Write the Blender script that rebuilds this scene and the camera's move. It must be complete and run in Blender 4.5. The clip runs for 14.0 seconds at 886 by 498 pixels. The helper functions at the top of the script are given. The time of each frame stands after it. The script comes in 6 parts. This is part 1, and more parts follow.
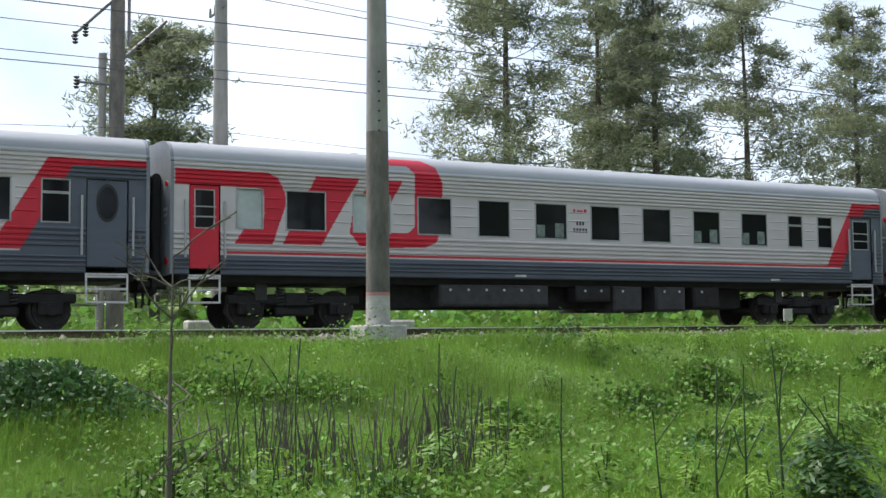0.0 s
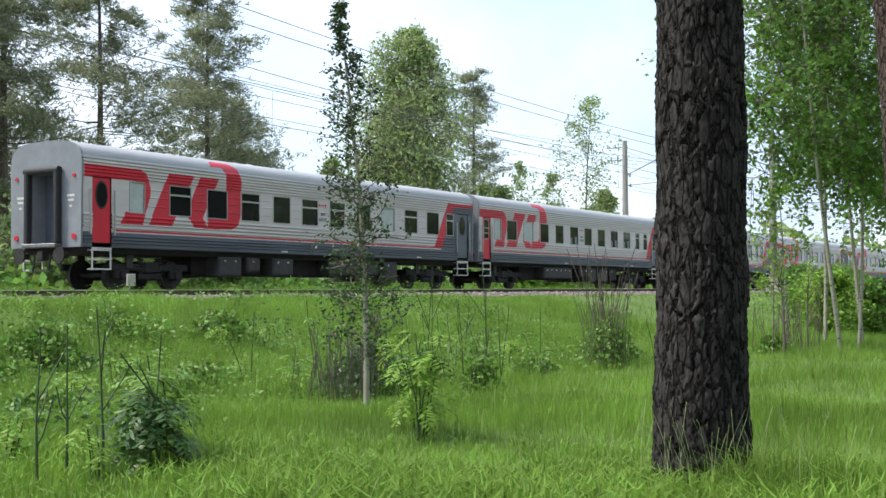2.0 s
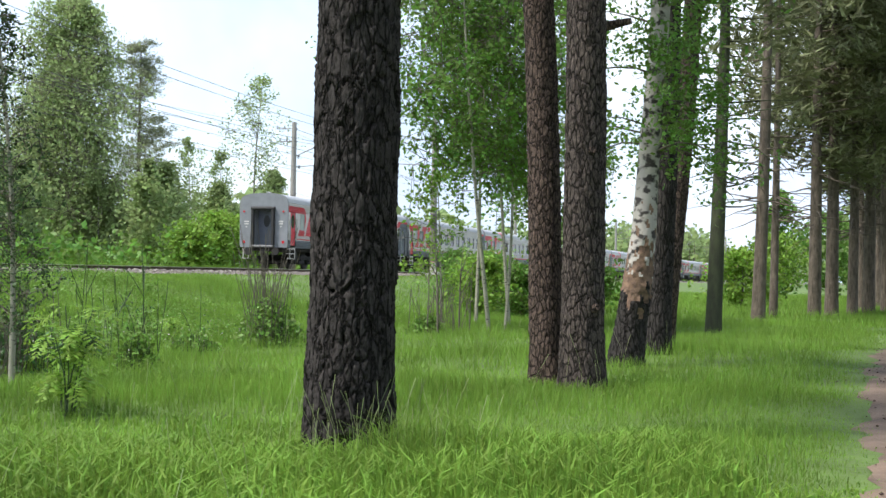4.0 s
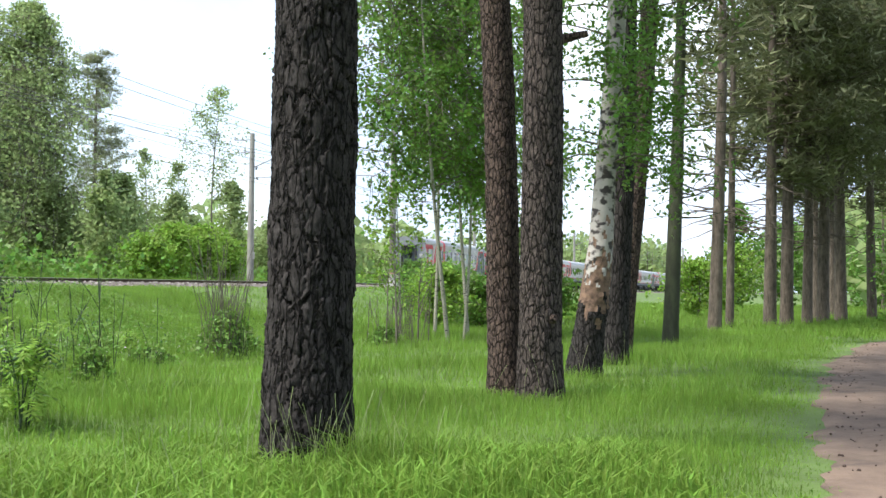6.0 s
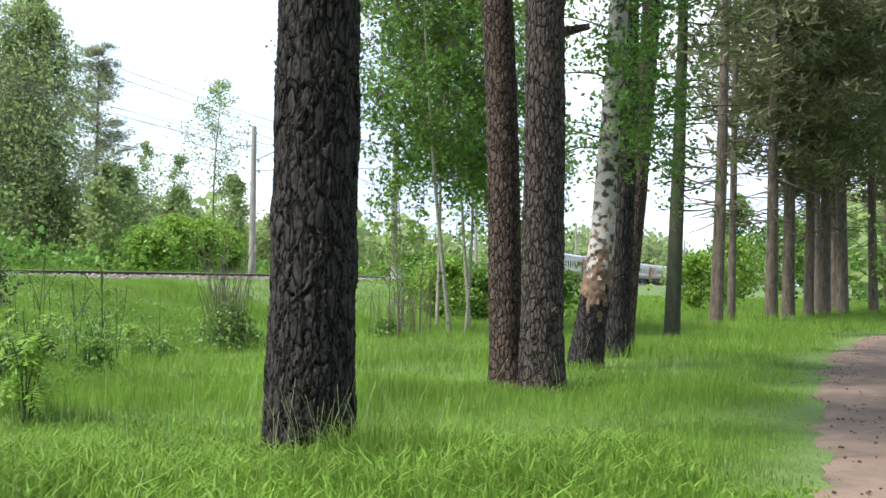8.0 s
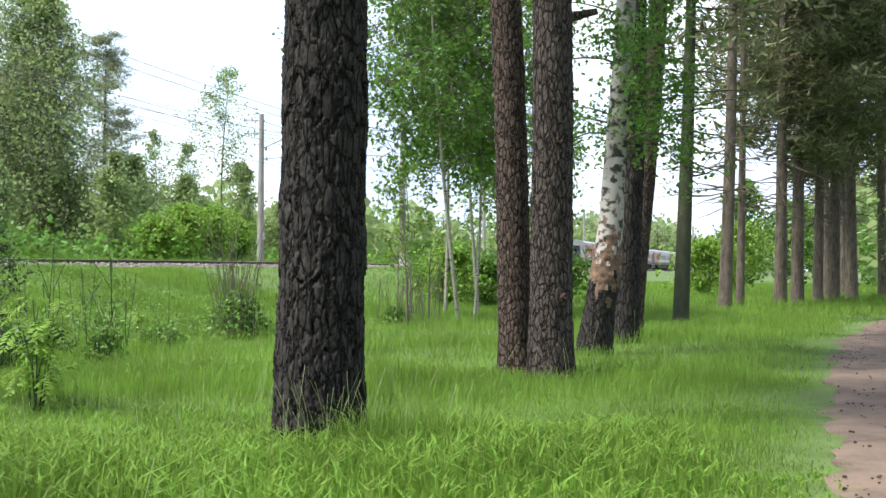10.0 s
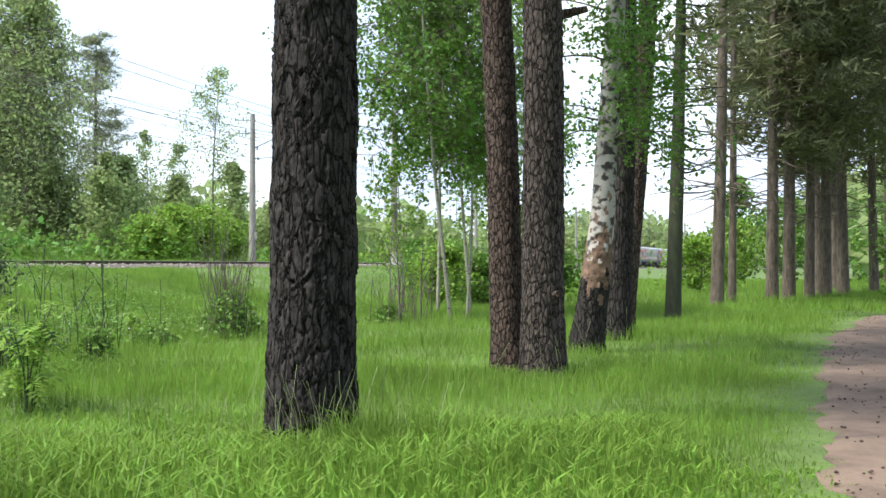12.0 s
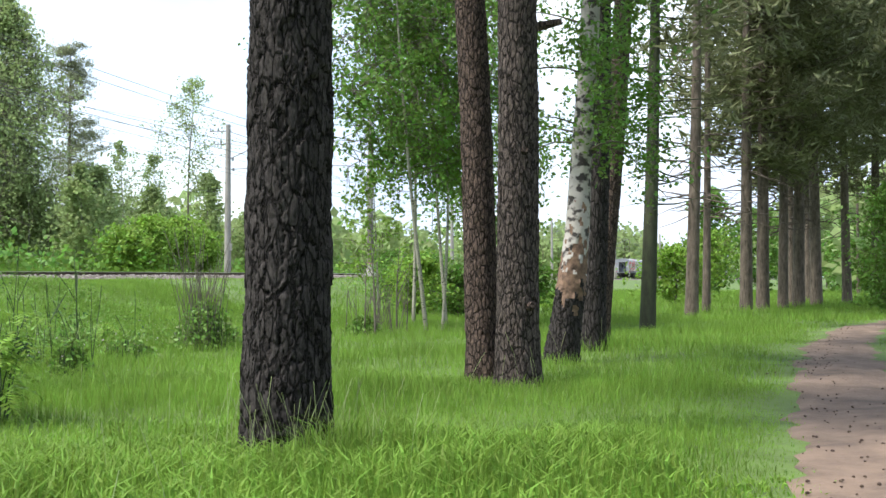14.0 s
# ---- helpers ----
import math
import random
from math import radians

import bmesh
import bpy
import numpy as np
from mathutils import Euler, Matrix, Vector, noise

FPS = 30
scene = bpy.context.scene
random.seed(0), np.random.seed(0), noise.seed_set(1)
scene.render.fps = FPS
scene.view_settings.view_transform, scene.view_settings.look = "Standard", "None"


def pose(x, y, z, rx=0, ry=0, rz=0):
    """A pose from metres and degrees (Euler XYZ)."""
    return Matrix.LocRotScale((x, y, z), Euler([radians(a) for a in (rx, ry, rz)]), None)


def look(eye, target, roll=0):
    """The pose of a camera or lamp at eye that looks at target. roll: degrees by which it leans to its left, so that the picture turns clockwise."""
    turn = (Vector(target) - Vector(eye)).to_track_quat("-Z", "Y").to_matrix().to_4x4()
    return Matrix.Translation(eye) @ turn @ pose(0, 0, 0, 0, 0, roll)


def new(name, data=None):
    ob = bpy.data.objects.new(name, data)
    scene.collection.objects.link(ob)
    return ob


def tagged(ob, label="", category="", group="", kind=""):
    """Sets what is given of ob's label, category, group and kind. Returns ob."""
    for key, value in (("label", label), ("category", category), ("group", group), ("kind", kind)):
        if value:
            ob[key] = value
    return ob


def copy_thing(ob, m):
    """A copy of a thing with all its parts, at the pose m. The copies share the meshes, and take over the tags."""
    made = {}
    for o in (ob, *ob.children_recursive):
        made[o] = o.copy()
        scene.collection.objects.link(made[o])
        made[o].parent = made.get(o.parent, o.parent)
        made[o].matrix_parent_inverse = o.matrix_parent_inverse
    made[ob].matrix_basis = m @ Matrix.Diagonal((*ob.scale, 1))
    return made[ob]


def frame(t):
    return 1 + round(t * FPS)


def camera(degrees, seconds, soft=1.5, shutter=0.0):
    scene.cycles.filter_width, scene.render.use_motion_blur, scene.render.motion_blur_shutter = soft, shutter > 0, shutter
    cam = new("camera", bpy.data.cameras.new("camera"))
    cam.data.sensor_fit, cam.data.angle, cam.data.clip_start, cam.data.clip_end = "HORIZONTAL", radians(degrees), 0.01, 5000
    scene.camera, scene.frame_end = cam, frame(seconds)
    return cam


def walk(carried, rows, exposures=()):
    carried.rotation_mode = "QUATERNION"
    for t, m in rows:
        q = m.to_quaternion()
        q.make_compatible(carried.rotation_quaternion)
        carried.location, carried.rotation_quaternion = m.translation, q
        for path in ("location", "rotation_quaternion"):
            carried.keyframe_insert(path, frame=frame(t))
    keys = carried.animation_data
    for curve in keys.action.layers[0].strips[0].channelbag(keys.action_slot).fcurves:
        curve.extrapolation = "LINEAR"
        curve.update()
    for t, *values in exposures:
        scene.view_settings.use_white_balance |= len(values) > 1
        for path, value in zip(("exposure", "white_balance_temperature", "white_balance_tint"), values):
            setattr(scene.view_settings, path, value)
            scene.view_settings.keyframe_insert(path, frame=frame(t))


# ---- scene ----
# World: x along the railway in the train's way, y across it away from the path, z up; ground by the path at z = 0.
cam = camera(40.82, 14.0)
ROWS = [
    (0.0, -0.146, -0.058, 1.469, -28.27, 4.01, 0.50),
    (0.5, -0.118, -0.114, 1.466, -36.41, 3.60, 0.58),
    (1.0, -0.100, -0.176, 1.454, -45.01, 3.35, 0.59),
    (1.5, -0.120, -0.278, 1.436, -53.20, 2.64, 0.50),
    (2.0, -0.118, -0.296, 1.434, -58.75, 2.16, 0.30),
    (2.5, -0.147, -0.413, 1.394, -63.23, 2.42, 0.08),
    (3.0, -0.185, -0.440, 1.395, -67.53, 2.30, -0.24),
    (3.5, -0.250, -0.459, 1.387, -71.99, 1.76, -0.63),
    (4.0, -0.271, -0.465, 1.391, -74.68, 1.32, -0.87),
    (6.5, -0.307, -0.489, 1.394, -76.71, 1.91, -0.59),
    (7.0, -0.318, -0.491, 1.390, -76.76, 1.88, -0.52),
    (7.5, -0.318, -0.491, 1.387, -76.67, 1.58, -0.58),
    (8.0, -0.324, -0.488, 1.385, -76.56, 1.55, -0.70),
    (8.5, -0.327, -0.483, 1.387, -76.39, 1.25, -0.87),
    (9.0, -0.320, -0.480, 1.384, -76.25, 1.12, -0.74),
    (11.5, -0.316, -0.488, 1.380, -76.29, 0.75, -0.02),
    (12.0, -0.313, -0.489, 1.381, -76.53, 0.85, -0.00),
    (12.5, -0.318, -0.494, 1.383, -76.99, 1.01, -0.06),
    (13.0, -0.330, -0.496, 1.385, -77.41, 1.32, -0.13),
    (13.5, -0.335, -0.505, 1.384, -77.53, 1.28, -0.01),
    (14.0, -0.343, -0.507, 1.381, -77.68, 1.38, 0.03),
]
walk(cam, [(t, pose(x, y, z, 90 + pitch, roll, yaw)) for t, x, y, z, yaw, pitch, roll in ROWS],
     exposures=[(0.0, 0.85), (0.5, 1.05), (1.0, 0.75), (1.5, 1.0), (2.0, 1.05), (3.0, 0.9), (4.0, 1.1), (6.5, 1.3), (14.0, 1.28)])

# ---- light: bright, thinly clouded sky and a weak wide sun ----
SUN_EL, SUN_ROT = radians(56), radians(325)
world = bpy.data.worlds.new("sky")
scene.world = world
world.use_nodes = True
wn, wl = world.node_tree.nodes, world.node_tree.links
wn.clear()
w_out = wn.new("ShaderNodeOutputWorld")
w_bg = wn.new("ShaderNodeBackground")
w_sky = wn.new("ShaderNodeTexSky")
w_sky.sky_type, w_sky.sun_disc = "NISHITA", False
w_sky.sun_elevation, w_sky.sun_rotation = SUN_EL, SUN_ROT
w_sky.air_density, w_sky.dust_density, w_sky.ozone_density = 1.0, 1.5, 1.0
w_noise = wn.new("ShaderNodeTexNoise")
w_noise.inputs["Scale"].default_value = 3.2
w_noise.inputs["Detail"].default_value = 7.0
w_noise.inputs["Distortion"].default_value = 0.35
w_ramp = wn.new("ShaderNodeValToRGB")
w_ramp.color_ramp.elements[0].position, w_ramp.color_ramp.elements[0].color = 0.36, (0.45, 0.45, 0.45, 1)
w_ramp.color_ramp.elements[1].position, w_ramp.color_ramp.elements[1].color = 0.62, (1, 1, 1, 1)
w_mix = wn.new("ShaderNodeMixRGB")
w_cloud = wn.new("ShaderNodeTexNoise")
w_cloud.inputs["Scale"].default_value, w_cloud.inputs["Detail"].default_value = 4.5, 6.0
w_tone = wn.new("ShaderNodeValToRGB")
w_tone.color_ramp.elements[0].position, w_tone.color_ramp.elements[0].color = 0.38, (0.60, 0.66, 0.76, 1)
w_tone.color_ramp.elements[1].position, w_tone.color_ramp.elements[1].color = 0.60, (1.0, 1.0, 1.0, 1)
w_gain = wn.new("ShaderNodeMixRGB")
w_gain.blend_type, w_gain.inputs[0].default_value, w_gain.inputs[1].default_value = "MULTIPLY", 1.0, (5.3, 5.75, 6.5, 1)
wl.new(w_cloud.outputs["Fac"], w_tone.inputs["Fac"])
wl.new(w_tone.outputs["Color"], w_gain.inputs[2])
wl.new(w_gain.outputs["Color"], w_mix.inputs[2])
wl.new(w_noise.outputs["Fac"], w_ramp.inputs["Fac"])
wl.new(w_ramp.outputs["Color"], w_mix.inputs[0])
wl.new(w_sky.outputs["Color"], w_mix.inputs[1])
wl.new(w_mix.outputs["Color"], w_bg.inputs["Color"])
w_bg.inputs["Strength"].default_value = 0.13
wl.new(w_bg.outputs["Background"], w_out.inputs["Surface"])
sun_data = bpy.data.lights.new("sun", "SUN")
sun_data.energy, sun_data.angle, sun_data.color = 2.8, radians(9), (1.0, 0.95, 0.87)
sun = new("sun", sun_data)
# veiled sun over the far side of the railway
sun.matrix_world = look((0, 0, 60), (20, -29, 60 - 53))


# ---- materials ----
def mat(name, color, rough=0.7, metal=0.0, vary=0.25, scale=6.0, bump=0.0, bump_scale=60.0, island=0.0, objrand=0.0,
        translucent=0.0, dark=None, stretch=(1, 1, 1), spec=0.5):
    m = bpy.data.materials.new(name)
    m.use_nodes = True
    n, l = m.node_tree.nodes, m.node_tree.links
    b = n["Principled BSDF"]
    b.inputs["Roughness"].default_value, b.inputs["Metallic"].default_value = rough, metal
    b.inputs["Specular IOR Level"].default_value = spec
    co = n.new("ShaderNodeTexCoord")
    mp = n.new("ShaderNodeMapping")
    mp.inputs["Scale"].default_value = stretch
    l.new(co.outputs["Object"], mp.inputs["Vector"])
    no = n.new("ShaderNodeTexNoise")
    no.inputs["Scale"].default_value, no.inputs["Detail"].default_value = scale, 8.0
    no.inputs["Roughness"].default_value = 0.65
    l.new(mp.outputs["Vector"], no.inputs["Vector"])
    mix = n.new("ShaderNodeMixRGB")
    d = dark if dark else tuple(c * (1 - vary) for c in color)
    e = color if dark else tuple(min(1, c * (1 + vary)) for c in color)
    mix.inputs[1].default_value, mix.inputs[2].default_value = (*d, 1), (*e, 1)
    ramp = n.new("ShaderNodeValToRGB")
    ramp.color_ramp.elements[0].position, ramp.color_ramp.elements[1].position = 0.33, 0.67
    l.new(no.outputs["Fac"], ramp.inputs["Fac"])
    l.new(ramp.outputs["Color"], mix.inputs[0])
    last = mix.outputs["Color"]
    if island or objrand:
        hsv = n.new("ShaderNodeHueSaturation")
        src = n.new("ShaderNodeNewGeometry").outputs["Random Per Island"] if island else n.new("ShaderNodeObjectInfo").outputs["Random"]
        amount = island or objrand
        mr = n.new("ShaderNodeMapRange")
        mr.inputs["To Min"].default_value, mr.inputs["To Max"].default_value = 1 - amount, 1 + amount
        l.new(src, mr.inputs["Value"])
        l.new(mr.outputs["Result"], hsv.inputs["Value"])
        mh = n.new("ShaderNodeMapRange")
        mh.inputs["To Min"].default_value, mh.inputs["To Max"].default_value = 0.5 - 0.06 * amount, 0.5 + 0.05 * amount
        l.new(src, mh.inputs["Value"])
        l.new(mh.outputs["Result"], hsv.inputs["Hue"])
        l.new(last, hsv.inputs["Color"])
        last = hsv.outputs["Color"]
    l.new(last, b.inputs["Base Color"])
    if bump:
        bn = n.new("ShaderNodeTexNoise")
        bn.inputs["Scale"].default_value, bn.inputs["Detail"].default_value = bump_scale, 6.0
        l.new(mp.outputs["Vector"], bn.inputs["Vector"])
        bu = n.new("ShaderNodeBump")
        bu.inputs["Strength"].default_value, bu.inputs["Distance"].default_value = bump, 0.02
        l.new(bn.outputs["Fac"], bu.inputs["Height"])
        l.new(bu.outputs["Normal"], b.inputs["Normal"])
    if translucent:
        tr = n.new("ShaderNodeBsdfTranslucent")
        l.new(last, tr.inputs["Color"])
        ms = n.new("ShaderNodeMixShader")
        ms.inputs["Fac"].default_value = translucent
        l.new(b.outputs["BSDF"], ms.inputs[1])
        l.new(tr.outputs["BSDF"], ms.inputs[2])
        l.new(ms.outputs["Shader"], n["Material Output"].inputs["Surface"])
    return m


M_SOIL = mat("meadow_soil", (0.085, 0.14, 0.03), 0.95, vary=0.3, scale=1.2, bump=0.6, bump_scale=14)
M_GRASS = mat("grass_blade", (0.172, 0.30, 0.045), 0.6, vary=0.32, scale=0.55, island=0.24, translucent=0.4, spec=0.25)
M_GRASS_DRY = mat("grass_stalk", (0.27, 0.33, 0.15), 0.7, vary=0.2, scale=1.0, island=0.25, translucent=0.3, spec=0.2)
M_WEED = mat("herb_leaf", (0.15, 0.27, 0.05), 0.5, vary=0.25, scale=0.8, island=0.35, translucent=0.35, spec=0.3)
M_WEED_DARK = mat("dark_shrub_leaf", (0.055, 0.125, 0.035), 0.45, vary=0.25, scale=2.0, island=0.3, translucent=0.3, spec=0.35)
M_STEM = mat("green_stem", (0.035, 0.065, 0.02), 0.7, vary=0.3, scale=8)
M_TWIG = mat("grey_twig", (0.11, 0.095, 0.075), 0.85, vary=0.3, scale=8)
M_PATH = mat("dirt_path", (0.225, 0.160, 0.118), 0.95, scale=1.1, dark=(0.085, 0.060, 0.045), bump=0.7, bump_scale=22)
M_CLOD = mat("dark_clod", (0.075, 0.05, 0.035), 0.95, vary=0.35, scale=30, objrand=0.3, bump=0.5)
M_BALLAST = mat("ballast", (0.20, 0.165, 0.14), 0.9, scale=11, dark=(0.075, 0.062, 0.055), bump=1.0, bump_scale=28)
M_STONE = mat("ballast_stone", (0.24, 0.215, 0.19), 0.9, vary=0.3, scale=20, island=0.4)
M_RAILSIDE = mat("rusty_rail", (0.075, 0.05, 0.04), 0.75, metal=0.4, vary=0.35, scale=9)
M_RAILTOP = mat("polished_rail", (0.55, 0.55, 0.56), 0.28, metal=1.0, vary=0.08, scale=20)
M_SLEEPER = mat("concrete_sleeper", (0.28, 0.27, 0.25), 0.9, vary=0.25, scale=12, objrand=0.15, bump=0.3)
M_CONCRETE = mat("weathered_concrete", (0.34, 0.325, 0.30), 0.9, scale=2.2, dark=(0.20, 0.19, 0.175), bump=0.35, bump_scale=40, stretch=(1, 1, 0.35))
M_CONC_DARK = mat("sooty_concrete", (0.215, 0.19, 0.17), 0.9, scale=3.0, dark=(0.085, 0.078, 0.07), bump=0.4, bump_scale=40, stretch=(1, 1, 0.4))
M_WHITEWASH = mat("whitewash", (0.52, 0.50, 0.47), 0.9, scale=4.0, dark=(0.30, 0.28, 0.26), bump=0.3, bump_scale=30)
M_PINKBAND = mat("faded_red_band", (0.48, 0.22, 0.20), 0.9, scale=8.0, dark=(0.36, 0.20, 0.18))
M_STEEL = mat("galvanised_steel", (0.20, 0.20, 0.205), 0.55, metal=0.7, vary=0.25, scale=9)
M_WIRE = mat("wire", (0.10, 0.10, 0.105), 0.5, metal=0.6, vary=0.1)
M_CERAMIC = mat("brown_insulator", (0.06, 0.045, 0.04), 0.25, vary=0.1)
# train
M_GREY = mat("train_light_grey", (0.54, 0.505, 0.505), 0.42, vary=0.07, scale=1.4, bump=0.02, bump_scale=3, stretch=(0.4, 1, 2))
M_ROOF = mat("train_roof_grey", (0.36, 0.37, 0.39), 0.5, vary=0.12, scale=1.0, stretch=(0.3, 1, 2))
M_BLUE = mat("train_blue_grey", (0.088, 0.102, 0.132), 0.45, vary=0.12, scale=1.6, stretch=(0.4, 1, 2))
M_ENDGREY = mat("train_end_grey", (0.20, 0.215, 0.235), 0.5, vary=0.12, scale=2.0)
M_RED = mat("train_red", (0.56, 0.018, 0.042), 0.42, vary=0.08, scale=2.0)
# dirty underframe colours, taken darker to hold the shade beneath the cars
M_UNDER = mat("underframe_dirt_and_shade", (0.018, 0.017, 0.016), 0.85, vary=0.35, scale=5, bump=0.2)
M_UNDERGREY = mat("underframe_grey", (0.042, 0.041, 0.039), 0.75, vary=0.3, scale=4, bump=0.15)
M_WHEEL = mat("wheel_steel", (0.05, 0.046, 0.042), 0.6, metal=0.5, vary=0.3, scale=7)
M_RUBBER = mat("black_rubber", (0.022, 0.022, 0.023), 0.7, vary=0.2, scale=6)
M_ALU = mat("window_frame_alloy", (0.42, 0.42, 0.42), 0.4, metal=0.7, vary=0.1, scale=10)
M_STEP = mat("step_white_metal", (0.55, 0.54, 0.52), 0.5, vary=0.2, scale=12)
M_BLIND = mat("pale_blind", (0.42, 0.47, 0.46), 0.7, vary=0.12, scale=3)
M_CURTAIN = mat("window_curtain", (0.16, 0.20, 0.18), 0.8, vary=0.4, scale=5)
# near black in place of the shade inside the cars
M_INSIDE = mat("unlit_interior", (0.02, 0.02, 0.022), 0.8, vary=0.3, scale=2)


def glass_mat(name, tint, rough=0.05):
    m = bpy.data.materials.new(name)
    m.use_nodes = True
    b = m.node_tree.nodes["Principled BSDF"]
    b.inputs["Base Color"].default_value = (*tint, 1)
    b.inputs["Roughness"].default_value = rough
    b.inputs["Specular IOR Level"].default_value = 0.3
    return m


M_GLASS = glass_mat("tinted_glass", (0.012, 0.013, 0.015))
M_LAMP = glass_mat("red_lens", (0.5, 0.02, 0.03), 0.2)
# trees
M_BARK_NEEDLE = mat("pine_needles", (0.15, 0.165, 0.08), 0.6, vary=0.25, scale=0.5, island=0.35, translucent=0.25, spec=0.25)
# far needles paled: the haze of distance is put into their colour
M_NEEDLE_HAZE = mat("hazed_pine_needles", (0.215, 0.24, 0.145), 0.65, vary=0.3, scale=0.3, island=0.3, translucent=0.5, spec=0.2)
M_LEAF = mat("birch_leaf", (0.13, 0.25, 0.045), 0.5, vary=0.2, scale=0.5, island=0.35, translucent=0.45, spec=0.3)
# far foliage likewise lightened in colour to stand in for haze
M_LEAF_HAZE = mat("hazed_far_leaf", (0.28, 0.365, 0.15), 0.6, vary=0.2, scale=0.15, island=0.22, translucent=0.55, spec=0.2)
M_LEAF_BRIGHT = mat("bright_bush_leaf", (0.20, 0.34, 0.05), 0.55, vary=0.2, scale=0.4, island=0.25, translucent=0.4, spec=0.25)
M_LEAF_DUSK = mat("small_dark_leaf", (0.055, 0.095, 0.035), 0.5, vary=0.25, scale=1.5, island=0.35, translucent=0.35, spec=0.3)


def bark_mat(name, light, dark, scale=(9, 9, 2.2), red=0.0):
    m = bpy.data.materials.new(name)
    m.use_nodes = True
    n, l = m.node_tree.nodes, m.node_tree.links
    b = n["Principled BSDF"]
    b.inputs["Roughness"].default_value, b.inputs["Specular IOR Level"].default_value = 0.92, 0.2
    co, mp = n.new("ShaderNodeTexCoord"), n.new("ShaderNodeMapping")
    mp.inputs["Scale"].default_value = scale
    l.new(co.outputs["Object"], mp.inputs["Vector"])
    vo = n.new("ShaderNodeTexVoronoi")
    vo.feature, vo.inputs["Scale"].default_value = "DISTANCE_TO_EDGE", 1.0
    wob = n.new("ShaderNodeTexNoise")
    wob.inputs["Scale"].default_value, wob.inputs["Detail"].default_value = 2.5, 4
    l.new(mp.outputs["Vector"], wob.inputs["Vector"])
    add = n.new("ShaderNodeMixRGB")
    add.blend_type, add.inputs[0].default_value = "ADD", 0.35
    l.new(mp.outputs["Vector"], add.inputs[1])
    l.new(wob.outputs["Color"], add.inputs[2])
    l.new(add.outputs["Color"], vo.inputs["Vector"])
    fine = n.new("ShaderNodeTexNoise")
    fine.inputs["Scale"].default_value, fine.inputs["Detail"].default_value, fine.inputs["Roughness"].default_value = 2.2, 12, 0.8
    l.new(mp.outputs["Vector"], fine.inputs["Vector"])
    fr = n.new("ShaderNodeValToRGB")
    fr.color_ramp.elements[0].position, fr.color_ramp.elements[1].position = 0.40, 0.66
    l.new(fine.outputs["Fac"], fr.inputs["Fac"])
    c1 = n.new("ShaderNodeMixRGB")
    c1.inputs[1].default_value, c1.inputs[2].default_value = (*dark, 1), (*light, 1)
    l.new(fr.outputs["Color"], c1.inputs[0])
    vr = n.new("ShaderNodeValToRGB")
    vr.color_ramp.elements[0].position, vr.color_ramp.elements[1].position = 0.0, 0.12
    l.new(vo.outputs["Distance"], vr.inputs["Fac"])
    c2 = n.new("ShaderNodeMixRGB")
    c2.inputs[1].default_value = (*(c * 0.45 for c in dark), 1)
    l.new(vr.outputs["Color"], c2.inputs[0])
    l.new(c1.outputs["Color"], c2.inputs[2])
    l.new(c2.outputs["Color"], b.inputs["Base Color"])
    bu = n.new("ShaderNodeBump")
    bu.inputs["Strength"].default_value, bu.inputs["Distance"].default_value = 0.9, 0.03
    sm = n.new("ShaderNodeMath")
    sm.operation = "MULTIPLY_ADD"
    sm.inputs[1].default_value = 0.25
    l.new(fine.outputs["Fac"], sm.inputs[0])
    l.new(vr.outputs["Color"], sm.inputs[2])
    l.new(sm.outputs["Value"], bu.inputs["Height"])
    l.new(bu.outputs["Normal"], b.inputs["Normal"])
    return m


M_BARK = bark_mat("pine_bark", (0.078, 0.070, 0.067), (0.016, 0.014, 0.013), (15, 15, 4))
M_BARK_MID = bark_mat("pine_bark_brown", (0.165, 0.118, 0.095), (0.036, 0.028, 0.024), (18, 18, 7))
M_BARK_GREY = bark_mat("pine_bark_grey", (0.15, 0.122, 0.108), (0.026, 0.022, 0.020), (17, 17, 5.5))
M_BARK_FAR = mat("far_bark", (0.105, 0.084, 0.066), 0.9, vary=0.55, scale=9, stretch=(1, 1, 0.3), bump=0.8, bump_scale=20)
M_BARK_MOSS = mat("mossy_bark", (0.06, 0.07, 0.036), 0.95, scale=7, dark=(0.028, 0.03, 0.02), stretch=(1, 1, 0.35), bump=0.8, bump_scale=20)


def birch_bark(name, color, marks, lo, hi):
    m = mat(name, color, 0.75, vary=0.12, scale=5, bump=0.3, bump_scale=25)
    n, l = m.node_tree.nodes, m.node_tree.links
    b = n["Principled BSDF"]
    co, mp = n.new("ShaderNodeTexCoord"), n.new("ShaderNodeMapping")
    mp.inputs["Scale"].default_value = marks
    l.new(co.outputs["Object"], mp.inputs["Vector"])
    no = n.new("ShaderNodeTexNoise")
    no.inputs["Scale"].default_value, no.inputs["Detail"].default_value = 1.0, 5
    l.new(mp.outputs["Vector"], no.inputs["Vector"])
    ra = n.new("ShaderNodeValToRGB")
    ra.color_ramp.elements[0].position, ra.color_ramp.elements[1].position = lo, hi
    l.new(no.outputs["Fac"], ra.inputs["Fac"])
    mx = n.new("ShaderNodeMixRGB")
    mx.inputs[1].default_value = (0.035, 0.03, 0.028, 1)
    old = b.inputs["Base Color"].links[0].from_socket
    l.new(ra.outputs["Color"], mx.inputs[0])
    l.new(old, mx.inputs[2])
    l.new(mx.outputs["Color"], b.inputs["Base Color"])
    return m


M_BIRCH = birch_bark("birch_bark", (0.40, 0.375, 0.345), (6, 6, 8), 0.41, 0.50)
